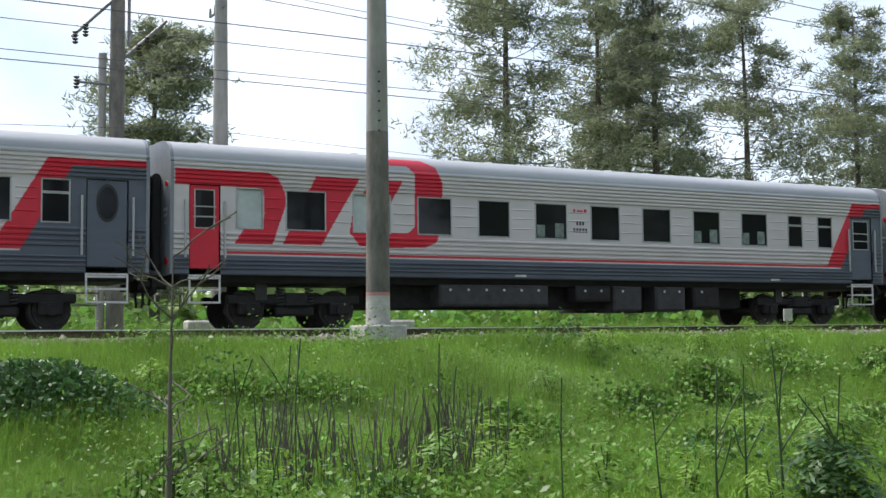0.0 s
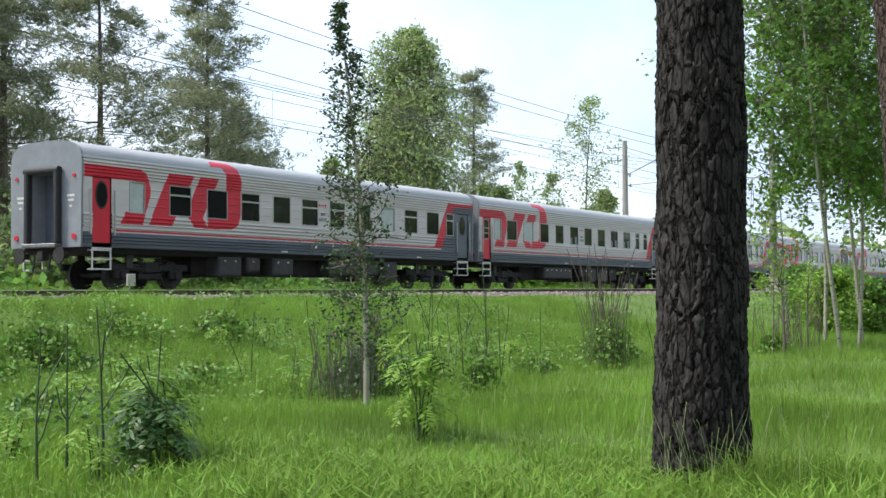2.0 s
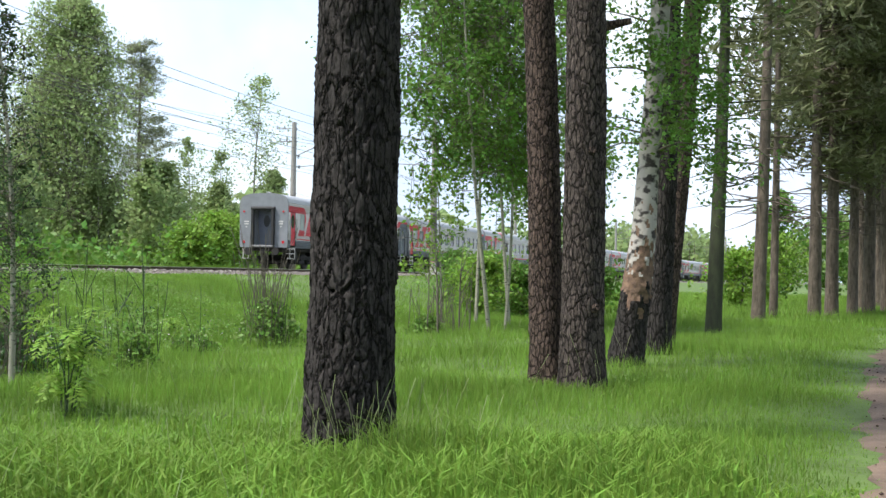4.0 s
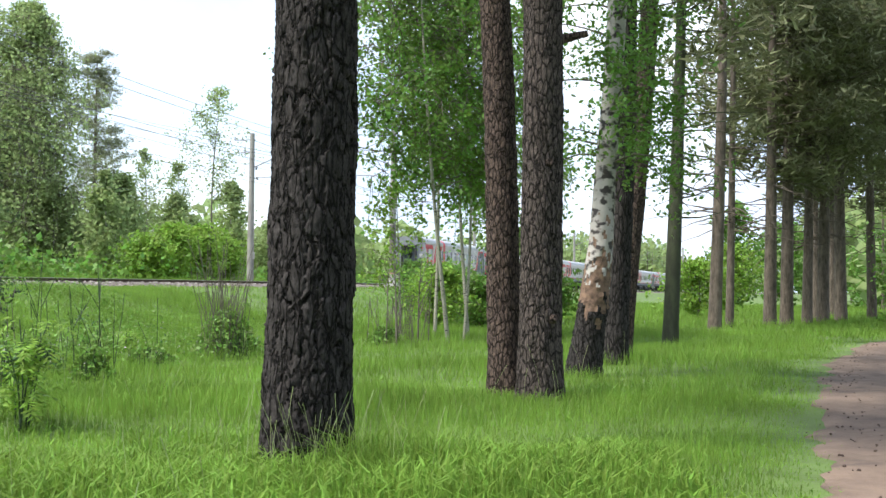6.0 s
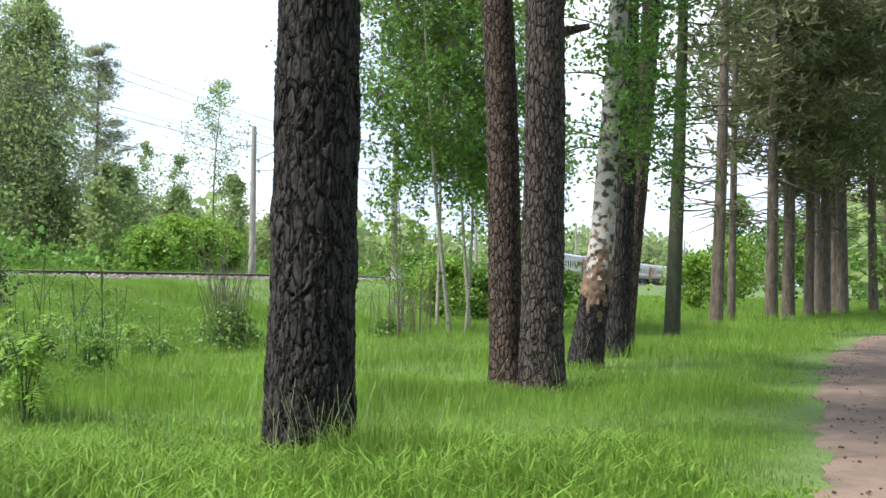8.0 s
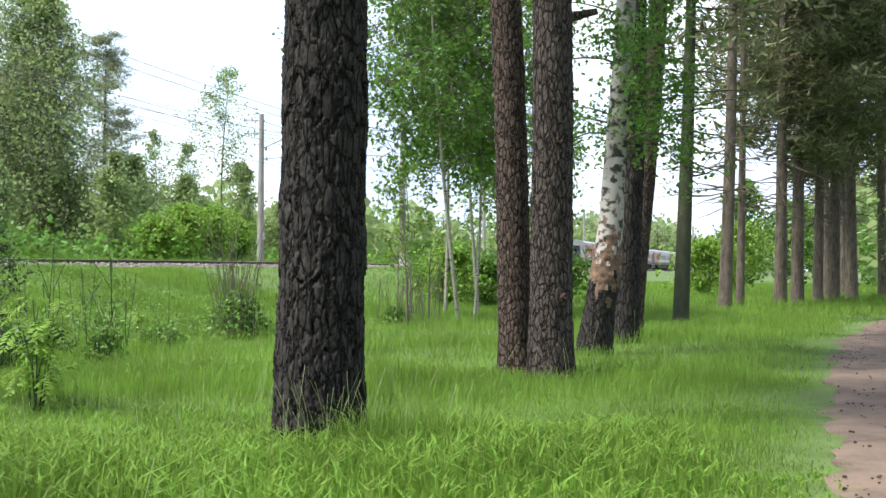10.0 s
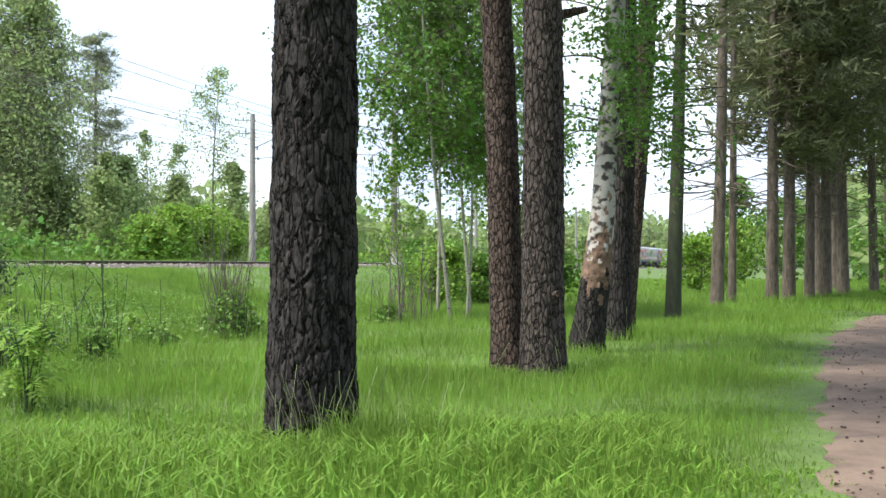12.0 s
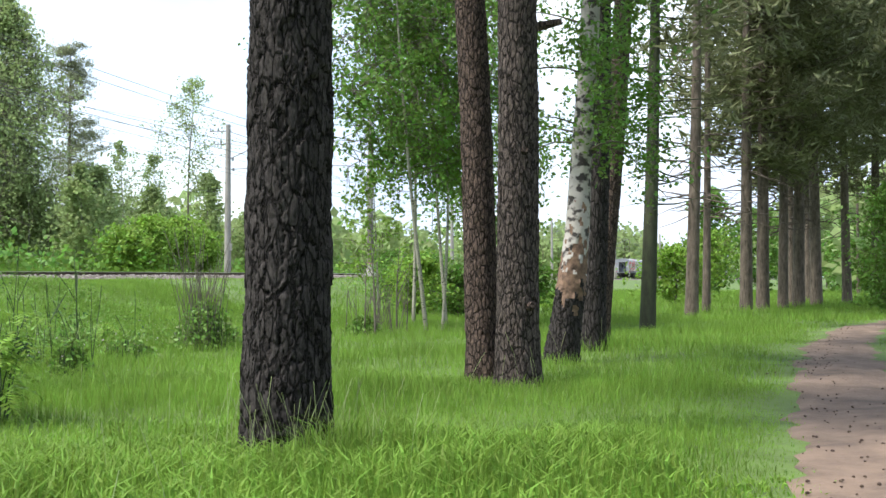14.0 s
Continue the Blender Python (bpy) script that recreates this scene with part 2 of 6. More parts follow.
M_BIRCH_THIN = birch_bark("young_birch_bark", (0.29, 0.28, 0.22), (9, 9, 26), 0.34, 0.42)


# ---- mesh helpers ----
def part(name, bm, material, parent=None, label=""):
    me = bpy.data.meshes.new(name)
    bm.to_mesh(me)
    bm.free()
    me.materials.append(material)
    ob = new(name, me)
    if parent:
        ob.parent = parent
    if label:
        tagged(ob, label)
    return ob


def array_mesh(name, V, F, material, parent=None, smooth=False):
    """A mesh object from an array of vertices and an array of equal-sided faces."""
    V, F = np.asarray(V, np.float32), np.asarray(F, np.int32)
    me = bpy.data.meshes.new(name)
    k = F.shape[1]
    me.vertices.add(len(V))
    me.vertices.foreach_set("co", V.ravel())
    me.loops.add(F.size)
    me.loops.foreach_set("vertex_index", F.ravel())
    me.polygons.add(len(F))
    me.polygons.foreach_set("loop_start", np.arange(0, F.size, k, dtype=np.int32))
    me.polygons.foreach_set("use_smooth", np.full(len(F), smooth))
    me.update(calc_edges=True)
    me.materials.append(material)
    ob = new(name, me)
    if parent:
        ob.parent = parent
    return ob


def thing(name, m, label, category, group="", kind=""):
    ob = new(name)
    ob.matrix_basis = m
    ob.empty_display_size = 0.3
    return tagged(ob, label, category, group, kind)


def box(bm, x0, x1, y0, y1, z0, z1, bevel=0.0):
    r = bmesh.ops.create_cube(bm, size=1.0, matrix=Matrix.LocRotScale(((x0 + x1) / 2, (y0 + y1) / 2, (z0 + z1) / 2), None, (x1 - x0, y1 - y0, z1 - z0)))
    if bevel:
        edges = list({e for v in r["verts"] for e in v.link_edges})
        bmesh.ops.bevel(bm, geom=edges, offset=bevel, segments=1, affect="EDGES")
    return bm


def rod(bm, a, b, r0, r1=None, seg=8):
    a, b = Vector(a), Vector(b)
    r1 = r0 if r1 is None else r1
    q = (b - a).to_track_quat("Z", "Y").to_matrix().to_4x4()
    bmesh.ops.create_cone(bm, cap_ends=True, segments=seg, radius1=r0, radius2=r1, depth=(b - a).length,
                          matrix=Matrix.Translation((a + b) / 2) @ q)
    return bm


def tubes(paths, seg=6):
    """Vertices and quads of round tubes; a path is a list of (x, y, z, radius)."""
    V, F, o = [], [], 0
    ang = np.linspace(0, 2 * np.pi, seg, endpoint=False)
    for p in paths:
        p = np.asarray(p, float)
        d = np.gradient(p[:, :3], axis=0)
        d /= np.linalg.norm(d, axis=1)[:, None] + 1e-9
        ref = np.where(np.abs(d[:, 2:3]) > 0.9, np.array([[1.0, 0, 0]]), np.array([[0, 0, 1.0]]))
        u = np.cross(d, ref)
        u /= np.linalg.norm(u, axis=1)[:, None] + 1e-9
        w = np.cross(d, u)
        ring = p[:, None, :3] + p[:, None, 3:4] * (np.cos(ang)[None, :, None] * u[:, None] + np.sin(ang)[None, :, None] * w[:, None])
        V.append(ring.reshape(-1, 3))
        i, j = np.meshgrid(np.arange(len(p) - 1), np.arange(seg), indexing="ij")
        a = o + i * seg + j
        b = o + i * seg + (j + 1) % seg
        F.append(np.stack([a, b, b + seg, a + seg], -1).reshape(-1, 4))
        o += len(p) * seg
    return np.concatenate(V), np.concatenate(F)


def leaf_quads(C, size, rng, droop=0.0, aspect=0.6):
    """A folded diamond leaf at each centre, turned at random."""
    n = len(C)
    a = rng.normal(size=(n, 3))
    a[:, 2] = a[:, 2] * 0.7 - droop
    a /= np.linalg.norm(a, axis=1)[:, None]
    b = np.cross(a, rng.normal(size=(n, 3)))
    b /= np.linalg.norm(b, axis=1)[:, None] + 1e-9
    s = (size * rng.uniform(0.6, 1.3, n))[:, None]
    V = np.stack([C - a * s, C + b * s * aspect, C + a * s, C - b * s * aspect], 1).reshape(-1, 3)
    return V, np.arange(4 * n).reshape(n, 4)


def bend(x):
    """How far the railway has curved towards the path at x: straight, then a wide curve, then straight again."""
    u = np.clip(np.asarray(x, float) - 60, 0, 440)
    return u * u / 3900 + 0.2256 * np.maximum(np.asarray(x, float) - 500, 0)


def rise(x):
    """Height of the railway over its mean level: a gentle crest, then a fall."""
    return np.interp(x, [-50, 15, 45, 75, 105, 140, 180, 220, 320, 500], [0.16, 0.18, 0.24, 0.29, 0.26, 0.17, 0.02, -0.12, -0.4, -0.6])


def along(V):
    """Bends points given for a straight level railway onto its true line."""
    V = np.array(V, float)
    V[:, 1] -= bend(V[:, 0])
    V[:, 2] += rise(V[:, 0])
    return V


def ground_z(x, y):
    """Meadow by the path, and the bank up to the railway."""
    x, y = np.asarray(x, float), np.asarray(y, float)
    v = y + bend(x)
    s = np.clip((v - 13.5) / 7.0, 0, 1)
    s = s * s * (3 - 2 * s)
    back = np.clip((v - 33.5) / 6.0, 0, 1)
    z = (1.05 + rise(x)) * s + 0.12 * back * back * (3 - 2 * back)
    z = z + (0.05 * np.sin(x * 0.31 + 1.3) * np.cos(y * 0.43) + 0.03 * np.sin(x * 0.9 + y * 0.7)) * (1 - 0.8 * s)
    dip = -0.12 * np.exp(-((v - 12.0) / 2.5) ** 2)
    hollow = -0.14 * np.exp(-((x - 9.2) ** 2 + (y - 2.7) ** 2) / 3.0)
    return z + dip + hollow


# ---- setting: ground, path, railway bed ----
RAIL_Z, FAR_Y, NEAR_Y = 1.40, 28.85, 24.75
gx = np.unique(np.concatenate([np.linspace(-2500, -60, 25), np.linspace(-60, 130, 230), np.linspace(130, 500, 50), np.linspace(500, 2500, 20)]))
gy = np.unique(np.concatenate([np.linspace(-2500, -60, 20), np.linspace(-60, -10, 30), np.linspace(-10, 45, 100), np.linspace(45, 200, 40), np.linspace(200, 2500, 20)]))
GX, GY = np.meshgrid(gx, gy, indexing="ij")
GV = np.stack([GX, GY, ground_z(GX, GY)], -1).reshape(-1, 3)
gi, gj = np.meshgrid(np.arange(len(gx) - 1), np.arange(len(gy) - 1), indexing="ij")
ga = gi * len(gy) + gj
GF = np.stack([ga, ga + len(gy), ga + len(gy) + 1, ga + 1], -1).reshape(-1, 4)
tagged(array_mesh("ground", GV, GF, M_SOIL, smooth=True), "green meadow ground rising to a railway bank", "ground", kind="structure")


def path_y(x):
    return np.interp(x, [-60, -20, 0, 8, 14, 19.4, 25, 32, 40, 52, 70, 100], [-1.55, -1.8, -1.95, -2.05, -2.3, -2.6, -3.2, -4.4, -6.6, -11.5, -19, -32])


def path_half(x):
    return np.interp(x, [-60, 0, 8, 14, 19, 27, 40, 100], [0.9, 0.95, 0.9, 0.8, 0.68, 0.58, 0.62, 0.8])


px_ = np.concatenate([np.linspace(-60, 5, 40), np.linspace(5.3, 100, 330)])
pw = np.linspace(-1, 1, 15)
PX, PW = np.meshgrid(px_, pw, indexing="ij")
prng = np.random.default_rng(5)
edge = path_half(px_) + 0.08 * np.sin(px_ * 1.7) + 0.07 * np.sin(px_ * 4.1 + 1) + 0.05 * prng.normal(size=len(px_))
PY = path_y(PX) + PW * edge[:, None]
PZ = ground_z(PX, PY) + 0.03 - 0.028 * np.abs(PW) ** 6 - 0.02 * np.exp(-((np.abs(PW) - 0.5) / 0.2) ** 2) + 0.006 * np.sin(PX * 3.1 + PW * 5)
pi_, pj_ = np.meshgrid(np.arange(len(px_) - 1), np.arange(len(pw) - 1), indexing="ij")
pa = pi_ * len(pw) + pj_
tagged(array_mesh("path", np.stack([PX, PY, PZ], -1).reshape(-1, 3), np.stack([pa, pa + len(pw), pa + len(pw) + 1, pa + 1], -1).reshape(-1, 4), M_PATH, smooth=True),
       "trodden brown dirt path through grass", "path", kind="structure")

# ballast bed under both tracks, a trapezoid with an uneven top
bx = np.concatenate([np.linspace(-400, -40, 60), np.linspace(-39, 150, 500), np.linspace(152, 1500, 150)])
by = np.array([21.9, 22.4, 22.9, 23.3, 24, 24.75, 25.5, 26.2, 26.8, 27.4, 28.1, 28.85, 29.6, 30.3, 30.8, 31.3, 31.9])
bz = np.array([0.9, 1.0, 1.17, 1.22, 1.225, 1.225, 1.225, 1.22, 1.2, 1.22, 1.225, 1.225, 1.225, 1.22, 1.17, 1.0, 0.8])
BX, BY = np.meshgrid(bx, by, indexing="ij")
brng = np.random.default_rng(3)
BZ = bz[None, :] + 0.018 * brng.normal(size=BX.shape)
bi, bj = np.meshgrid(np.arange(len(bx) - 1), np.arange(len(by) - 1), indexing="ij")
ba = bi * len(by) + bj
tagged(array_mesh("ballast_bed", along(np.stack([BX, BY, BZ], -1).reshape(-1, 3)), np.stack([ba, ba + len(by), ba + len(by) + 1, ba + 1], -1).reshape(-1, 4), M_BALLAST),
       "brown-grey ballast bed of a double railway track", "track bed", kind="structure")
# loose ballast stones along the near shoulder
srng = np.random.default_rng(8)
ns = 2600
sc = np.stack([srng.uniform(-25, 110, ns), srng.uniform(22.0, 23.6, ns), np.zeros(ns)], 1)
sc[:, 2] = np.interp(sc[:, 1], by, bz) + 0.02
octa = np.array([[1, 0, 0], [0, 1, 0], [-1, 0, 0], [0, -1, 0], [0, 0, 0.8], [0, 0, -0.8]])
octf = np.array([[0, 1, 4], [1, 2, 4], [2, 3, 4], [3, 0, 4], [1, 0, 5], [2, 1, 5], [3, 2, 5], [0, 3, 5]])
sv = octa[None] * (srng.uniform(0.03, 0.09, (ns, 1, 1)) * srng.uniform(0.6, 1.3, (ns, 6, 1))) + sc[:, None]
sf = (octf[None] + 6 * np.arange(ns)[:, None, None]).reshape(-1, 3)
tagged(array_mesh("ballast_stones", along(sv.reshape(-1, 3)), sf, M_STONE), "pale loose ballast stones beside the rails", "stones", kind="stuff")

# rails: foot, web, head; polished strip on the head
RX = np.concatenate([np.linspace(-400, 20, 8), np.linspace(30, 520, 50), [900, 1500]])


def rail_bar(name, ty, sections, material, parent):
    """Long bars of rectangular section that follow the line; a section is (y0, y1, z0, z1)."""
    V, F, o = [], [], 0
    n = len(RX)
    for y0, y1, z0, z1 in sections:
        for y, z in ((y0, z0), (y1, z0), (y1, z1), (y0, z1)):
            V.append(np.stack([RX, np.full(n, ty + y), np.full(n, RAIL_Z + z)], 1))
        i, j = np.meshgrid(np.arange(n - 1), np.arange(4), indexing="ij")
        a, b = o + j * n + i, o + (j + 1) % 4 * n + i
        F.append(np.stack([a, a + 1, b + 1, b], -1).reshape(-1, 4))
        o += 4 * n
    return array_mesh(name, along(np.concatenate(V)) - np.array([0, ty, RAIL_Z]), np.concatenate(F), material, parent)


for ty in (NEAR_Y, FAR_Y):
    track = thing("railway_track", pose(0, ty, RAIL_Z), "broad-gauge railway track with rusty rails on concrete sleepers", "track", "railway tracks", "structure")
    for sy in (-0.795, 0.795):
        rail = rail_bar("rail", ty, [(sy - 0.075, sy + 0.075, -0.18, -0.15), (sy - 0.01, sy + 0.01, -0.15, -0.045), (sy - 0.036, sy + 0.036, -0.045, -0.028)], M_RAILSIDE, track)
        tagged(rail_bar("rail_head", ty, [(sy - 0.036, sy + 0.036, -0.027, 0.0)], M_RAILTOP, rail), "polished steel rail head")
    bm = bmesh.new()
    box(bm, -0.13, 0.13, -1.35, 1.35, -0.3, -0.165, 0.03)
    sl = part("sleeper", bm, M_SLEEPER, track)
    for k in range(150):
        o = sl if k == 0 else new("sleeper", sl.data)
        o.parent, o.location = track, (0.6 * k, -float(bend(0.6 * k)), float(rise(0.6 * k)))
    far_sl = bmesh.new()
    for k in range(300):
        box(far_sl, 90.2 + 0.9 * k, 90.45 + 0.9 * k, -1.35, 1.35, -0.3, -0.165)
    for k in range(60):
        box(far_sl, -0.9 * k - 0.73, -0.9 * k - 0.47, -1.35, 1.35, -0.3, -0.165)
    for v in far_sl.verts:
        v.co.y -= float(bend(v.co.x))
        v.co.z += float(rise(v.co.x))
    tagged(part("far_sleepers", far_sl, M_SLEEPER, track), kind="stuff")


# ---- the train ----
CAR_L, CAR_STEP, SPEED, REAR0 = 23.35, 24.0, 20.6, -16.55
HALF_W, Z_SILL, Z_EAVE, Z_TOP = 1.55, 1.30, 3.98, 4.56
WIN_Z0, WIN_Z1 = 2.44, 3.37
P_STROKE = [(0.03, 3.8), (2.32, 3.8), (2.57, 3.68), (2.76, 3.34), (2.79, 3.04), (2.43, 2.05), (1.47, 2.05), (1.71, 2.42), (2.14, 2.44), (2.24, 2.81), (2.21, 3.29), (2.07, 3.42), (0.03, 3.42)]
SLANT = [(3.58, 3.79), (4.76, 3.79), (3.71, 2.06), (2.69, 2.06)]
SLANT_B = [(5.05, 3.79), (5.97, 3.79), (5.36, 2.71), (5.2, 2.42), (5.42, 2.05), (4.75, 2.08), (4.48, 2.4), (4.56, 2.83)]
RING = [(5.61, 4.36), (6.55, 4.38), (6.95, 4.2), (7.12, 3.8), (7.11, 2.55), (6.94, 2.22), (6.6, 2.07), (5.39, 2.05), (5.42, 2.42), (6.11, 2.44), (6.31, 2.6), (6.32, 3.99), (6.12, 4.17), (5.6, 4.18)]
STRIPE = [(20.9, 1.82), (21.55, 1.82), (22.65, 3.72), (23.36, 3.74), (23.36, 3.9), (22.1, 3.87)]
BLUE_END = [(21.55, 1.82), (22.65, 3.72), (23.36, 3.74), (23.36, 1.2), (21.3, 1.2)]


def inside(poly, X, Z):
    hit = np.zeros(X.shape, bool)
    j = len(poly) - 1
    for i in range(len(poly)):
        (xi, zi), (xj, zj) = poly[i], poly[j]
        if zi != zj:
            hit ^= ((zi > Z) != (zj > Z)) & (X < (xj - xi) * (Z - zi) / (zj - zi) + xi)
        j = i
    return hit


def profile(fine=True):
    """Half section of the body from sill to ridge: (y, z), with pressed ribs."""
    pts = [(HALF_W - 0.02, Z_SILL)]
    ribs = [1.46, 1.56, 1.66, 1.93, 2.05, 2.17, 2.29, 3.50, 3.60, 3.70, 3.80, 3.90]
    z = Z_SILL + 0.03
    while z < WIN_Z0 - 0.001 or z < Z_EAVE:
        near = min(abs(z - r) for r in ribs)
        pts.append((HALF_W + (0.042 if near < (0.025 if fine else 0.03) else 0.0), z))
        z = round(z + (0.02 if fine else 0.05), 4)
        if (2.40 if fine else 2.38) < z < 2.44:
            pts.append((HALF_W, WIN_Z0))
            z = 2.46
        if (3.36 if fine else 3.33) < z < 3.42:
            pts.append((HALF_W, WIN_Z1))
            z = 3.42
    pts += [(HALF_W + 0.03, Z_EAVE), (HALF_W + 0.03, Z_EAVE + 0.03)]
    n = 26 if fine else 12
    for k in range(1, n + 1):
        a = k / n * math.pi / 2
        pts.append((HALF_W * math.cos(a) ** 0.62 if k < n else 0.0, Z_EAVE + 0.03 + (Z_TOP - Z_EAVE - 0.03) * math.sin(a) ** 0.85))
    return pts


def car_body(car, windows, doors, fine, shift):
    """Both side walls, with openings, ribs and paint, and the roof."""
    cuts = sorted({round(v, 3) for w in windows for v in w[:2]} | {round(v, 3) for d in doors for v in d[:2]})
    V, F, MI = [], [], []
    for side in (-1, 1):
        near = fine and side < 0
        pr = np.array(profile(near))
        xs = [0.0]
        for c in cuts + [CAR_L]:
            busy = xs[-1] < 7.2 or xs[-1] > 18.5
            n = max(1, int(round((c - xs[-1]) / ((0.028 if busy else 0.3) if near else (0.1 if busy else 0.9)))))
            xs += list(np.linspace(xs[-1], c, n + 1)[1:])
        xs = np.array(xs)
        X, K = np.meshgrid(xs, np.arange(len(pr)), indexing="ij")
        o = sum(len(v) for v in V)
        YY = pr[K, 0].copy()
        ends = sorted((w[0], w[1]) for w in windows)
        for (a0, a1), (b0, b1) in zip(ends, ends[1:]):
            if b0 - a1 > 0.4:
                for zz in (2.66, 2.94, 3.18):
                    YY[(X > a1 + 0.12) & (X < b0 - 0.12) & (np.abs(pr[K, 1] - zz) < 0.015)] += 0.022
        V.append(np.stack([X, side * YY, pr[K, 1]], -1).reshape(-1, 3))
        i, j = np.meshgrid(np.arange(len(xs) - 1), np.arange(len(pr) - 1), indexing="ij")
        xc = (xs[i] + xs[i + 1]) / 2
        zc = (pr[j, 1] + pr[j + 1, 1]) / 2
        keep = np.ones(xc.shape, bool)
        for x0, x1, *_ in windows:
            keep &= ~((xc > x0) & (xc < x1) & (zc > WIN_Z0) & (zc < WIN_Z1))
        for x0, x1, *_ in doors:
            keep &= ~((xc > x0) & (xc < x1) & (zc < 3.44))
        m = np.zeros(xc.shape, int)
        m[zc > Z_EAVE] = 1
        m[zc < 1.77] = 2
        m[(zc > 1.80) & (zc < 1.88) & (xc > 1.3)] = 3
        if side < 0:
            m[inside([(x - (shift if x < 23 else 0), z) for x, z in BLUE_END], xc, zc)] = 2
            for poly in (P_STROKE, SLANT, SLANT_B, RING, [(x - (shift if x < 23 else 0), z) for x, z in STRIPE]):
                m[inside(poly, xc, zc)] = 3
        a = o + i * len(pr) + j
        q = np.stack([a, a + len(pr), a + len(pr) + 1, a + 1], -1)
        if side > 0:
            q = q[..., ::-1]
        F.append(q[keep])
        MI.append(m[keep])
    body = array_mesh("body", np.concatenate(V), np.concatenate(F), M_GREY, car)
    for mm in (M_ROOF, M_BLUE, M_RED):
        body.data.materials.append(mm)
    body.data.polygons.foreach_set("material_index", np.concatenate(MI).astype(np.int32))
    tagged(body, "ribbed grey steel body with red and blue-grey paint")


def ring_frame(bm, x0, x1, z0, z1, y, w, d):
    """A frame of four bevelled bars round an opening."""
    box(bm, x0 - w, x1 + w, y - d, y + d, z0 - w, z0, 0.008)
    box(bm, x0 - w, x1 + w, y - d, y + d, z1, z1 + w, 0.008)
    box(bm, x0 - w, x0, y - d, y + d, z0 + 0.001, z1 - 0.001, 0.008)
    box(bm, x1, x1 + w, y - d, y + d, z0 + 0.001, z1 - 0.001, 0.008)


def car_window(car, x0, x1, look_, side):
    y = side * HALF_W
    bm = bmesh.new()
    ring_frame(bm, x0, x1, WIN_Z0, WIN_Z1, y, 0.035, 0.018)
    if look_ == "split":
        box(bm, x0, x1, y - 0.012, y + 0.012, 3.06, 3.12)
    w = part("window", bm, M_ALU, car)
    bm = bmesh.new()
    yi = y - side * 0.03
    box(bm, x0, x1, yi - 0.005, yi + 0.005, WIN_Z0, WIN_Z1)
    part("pane", bm, M_BLIND if look_ == "pale" else M_GLASS, w)
    if look_ == "curtain":
        for c0, c1, top in ((x0 + 0.05, x0 + 0.3, 2.8), (x1 - 0.35, x1 - 0.06, 2.86)):
            bm = bmesh.new()
            box(bm, c0, c1, yi + side * 0.006, yi + side * 0.009, WIN_Z0 + 0.03, top)
            part("curtain", bm, M_CURTAIN, w)


def car_door(car, x0, x1, paint, oval, side):
    y = side * (HALF_W - 0.04)
    bm = bmesh.new()
    box(bm, x0 + 0.02, x1 - 0.02, y - 0.02, y + 0.02, 1.44, 3.42, 0.01)
    d = part("door", bm, paint, car)
    cx, w = (x0 + x1) / 2, (x1 - x0)
    bm = bmesh.new()
    if oval:
        bmesh.ops.create_cone(bm, cap_ends=True, segments=28, radius1=0.25, radius2=0.25, depth=0.02,
                              matrix=Matrix.Translation((cx, y + side * 0.022, 2.9)) @ Matrix.Diagonal((1, 1, 1.75, 1)) @ pose(0, 0, 0, 90))
        part("door_window_frame", bm, M_RUBBER, d)
        bm = bmesh.new()
        bmesh.ops.create_cone(bm, cap_ends=True, segments=28, radius1=0.2, radius2=0.2, depth=0.02,
                              matrix=Matrix.Translation((cx, y + side * 0.028, 2.9)) @ Matrix.Diagonal((1, 1, 1.85, 1)) @ pose(0, 0, 0, 90))
        part("door_pane", bm, M_GLASS, d)
    else:
        ring_frame(bm, x0 + 0.16, x1 - 0.16, 2.42, 3.3, y + side * 0.02, 0.03, 0.012)
        for zz in (2.66, 2.9):
            box(bm, x0 + 0.1, x1 - 0.1, y + side * 0.03 - 0.012, y + side * 0.03 + 0.012, zz, zz + 0.03)
        part("door_window_frame", bm, M_ALU, d)
        bm = bmesh.new()
        box(bm, x0 + 0.16, x1 - 0.16, y + side * 0.021 - 0.003, y + side * 0.021 + 0.003, 2.42, 3.3)
        part("door_pane", bm, M_GLASS, d)
    for hx in (x0 - 0.1, x1 + 0.1):
        bm = bmesh.new()
        rod(bm, (hx, side * (HALF_W + 0.05), 1.7), (hx, side * (HALF_W + 0.05), 3.05), 0.03)
        part("handrail", bm, M_ALU, d)
    # hanging steps: white frame with three treads
    bm = bmesh.new()
    ys = side * (HALF_W - 0.02)
    for sx in (x0, x1 - 0.03):
        box(bm, sx, sx + 0.04, ys - 0.02, ys + 0.02, 0.62, 1.3)
    box(bm, x0 + 0.04, x1 - 0.03, ys - 0.018, ys + 0.018, 1.255, 1.298)
    hanger = part("step_frame", bm, M_STEP, car, "white metal hanging step frame")
    for zz in (0.62, 0.92, 1.2):
        bm = bmesh.new()
        box(bm, x0 + 0.041, x1 - 0.031, min(ys + side * 0.017, ys - side * 0.24), max(ys + side * 0.017, ys - side * 0.24), zz, zz + 0.045)
        part("tread", bm, M_STEP, hanger)


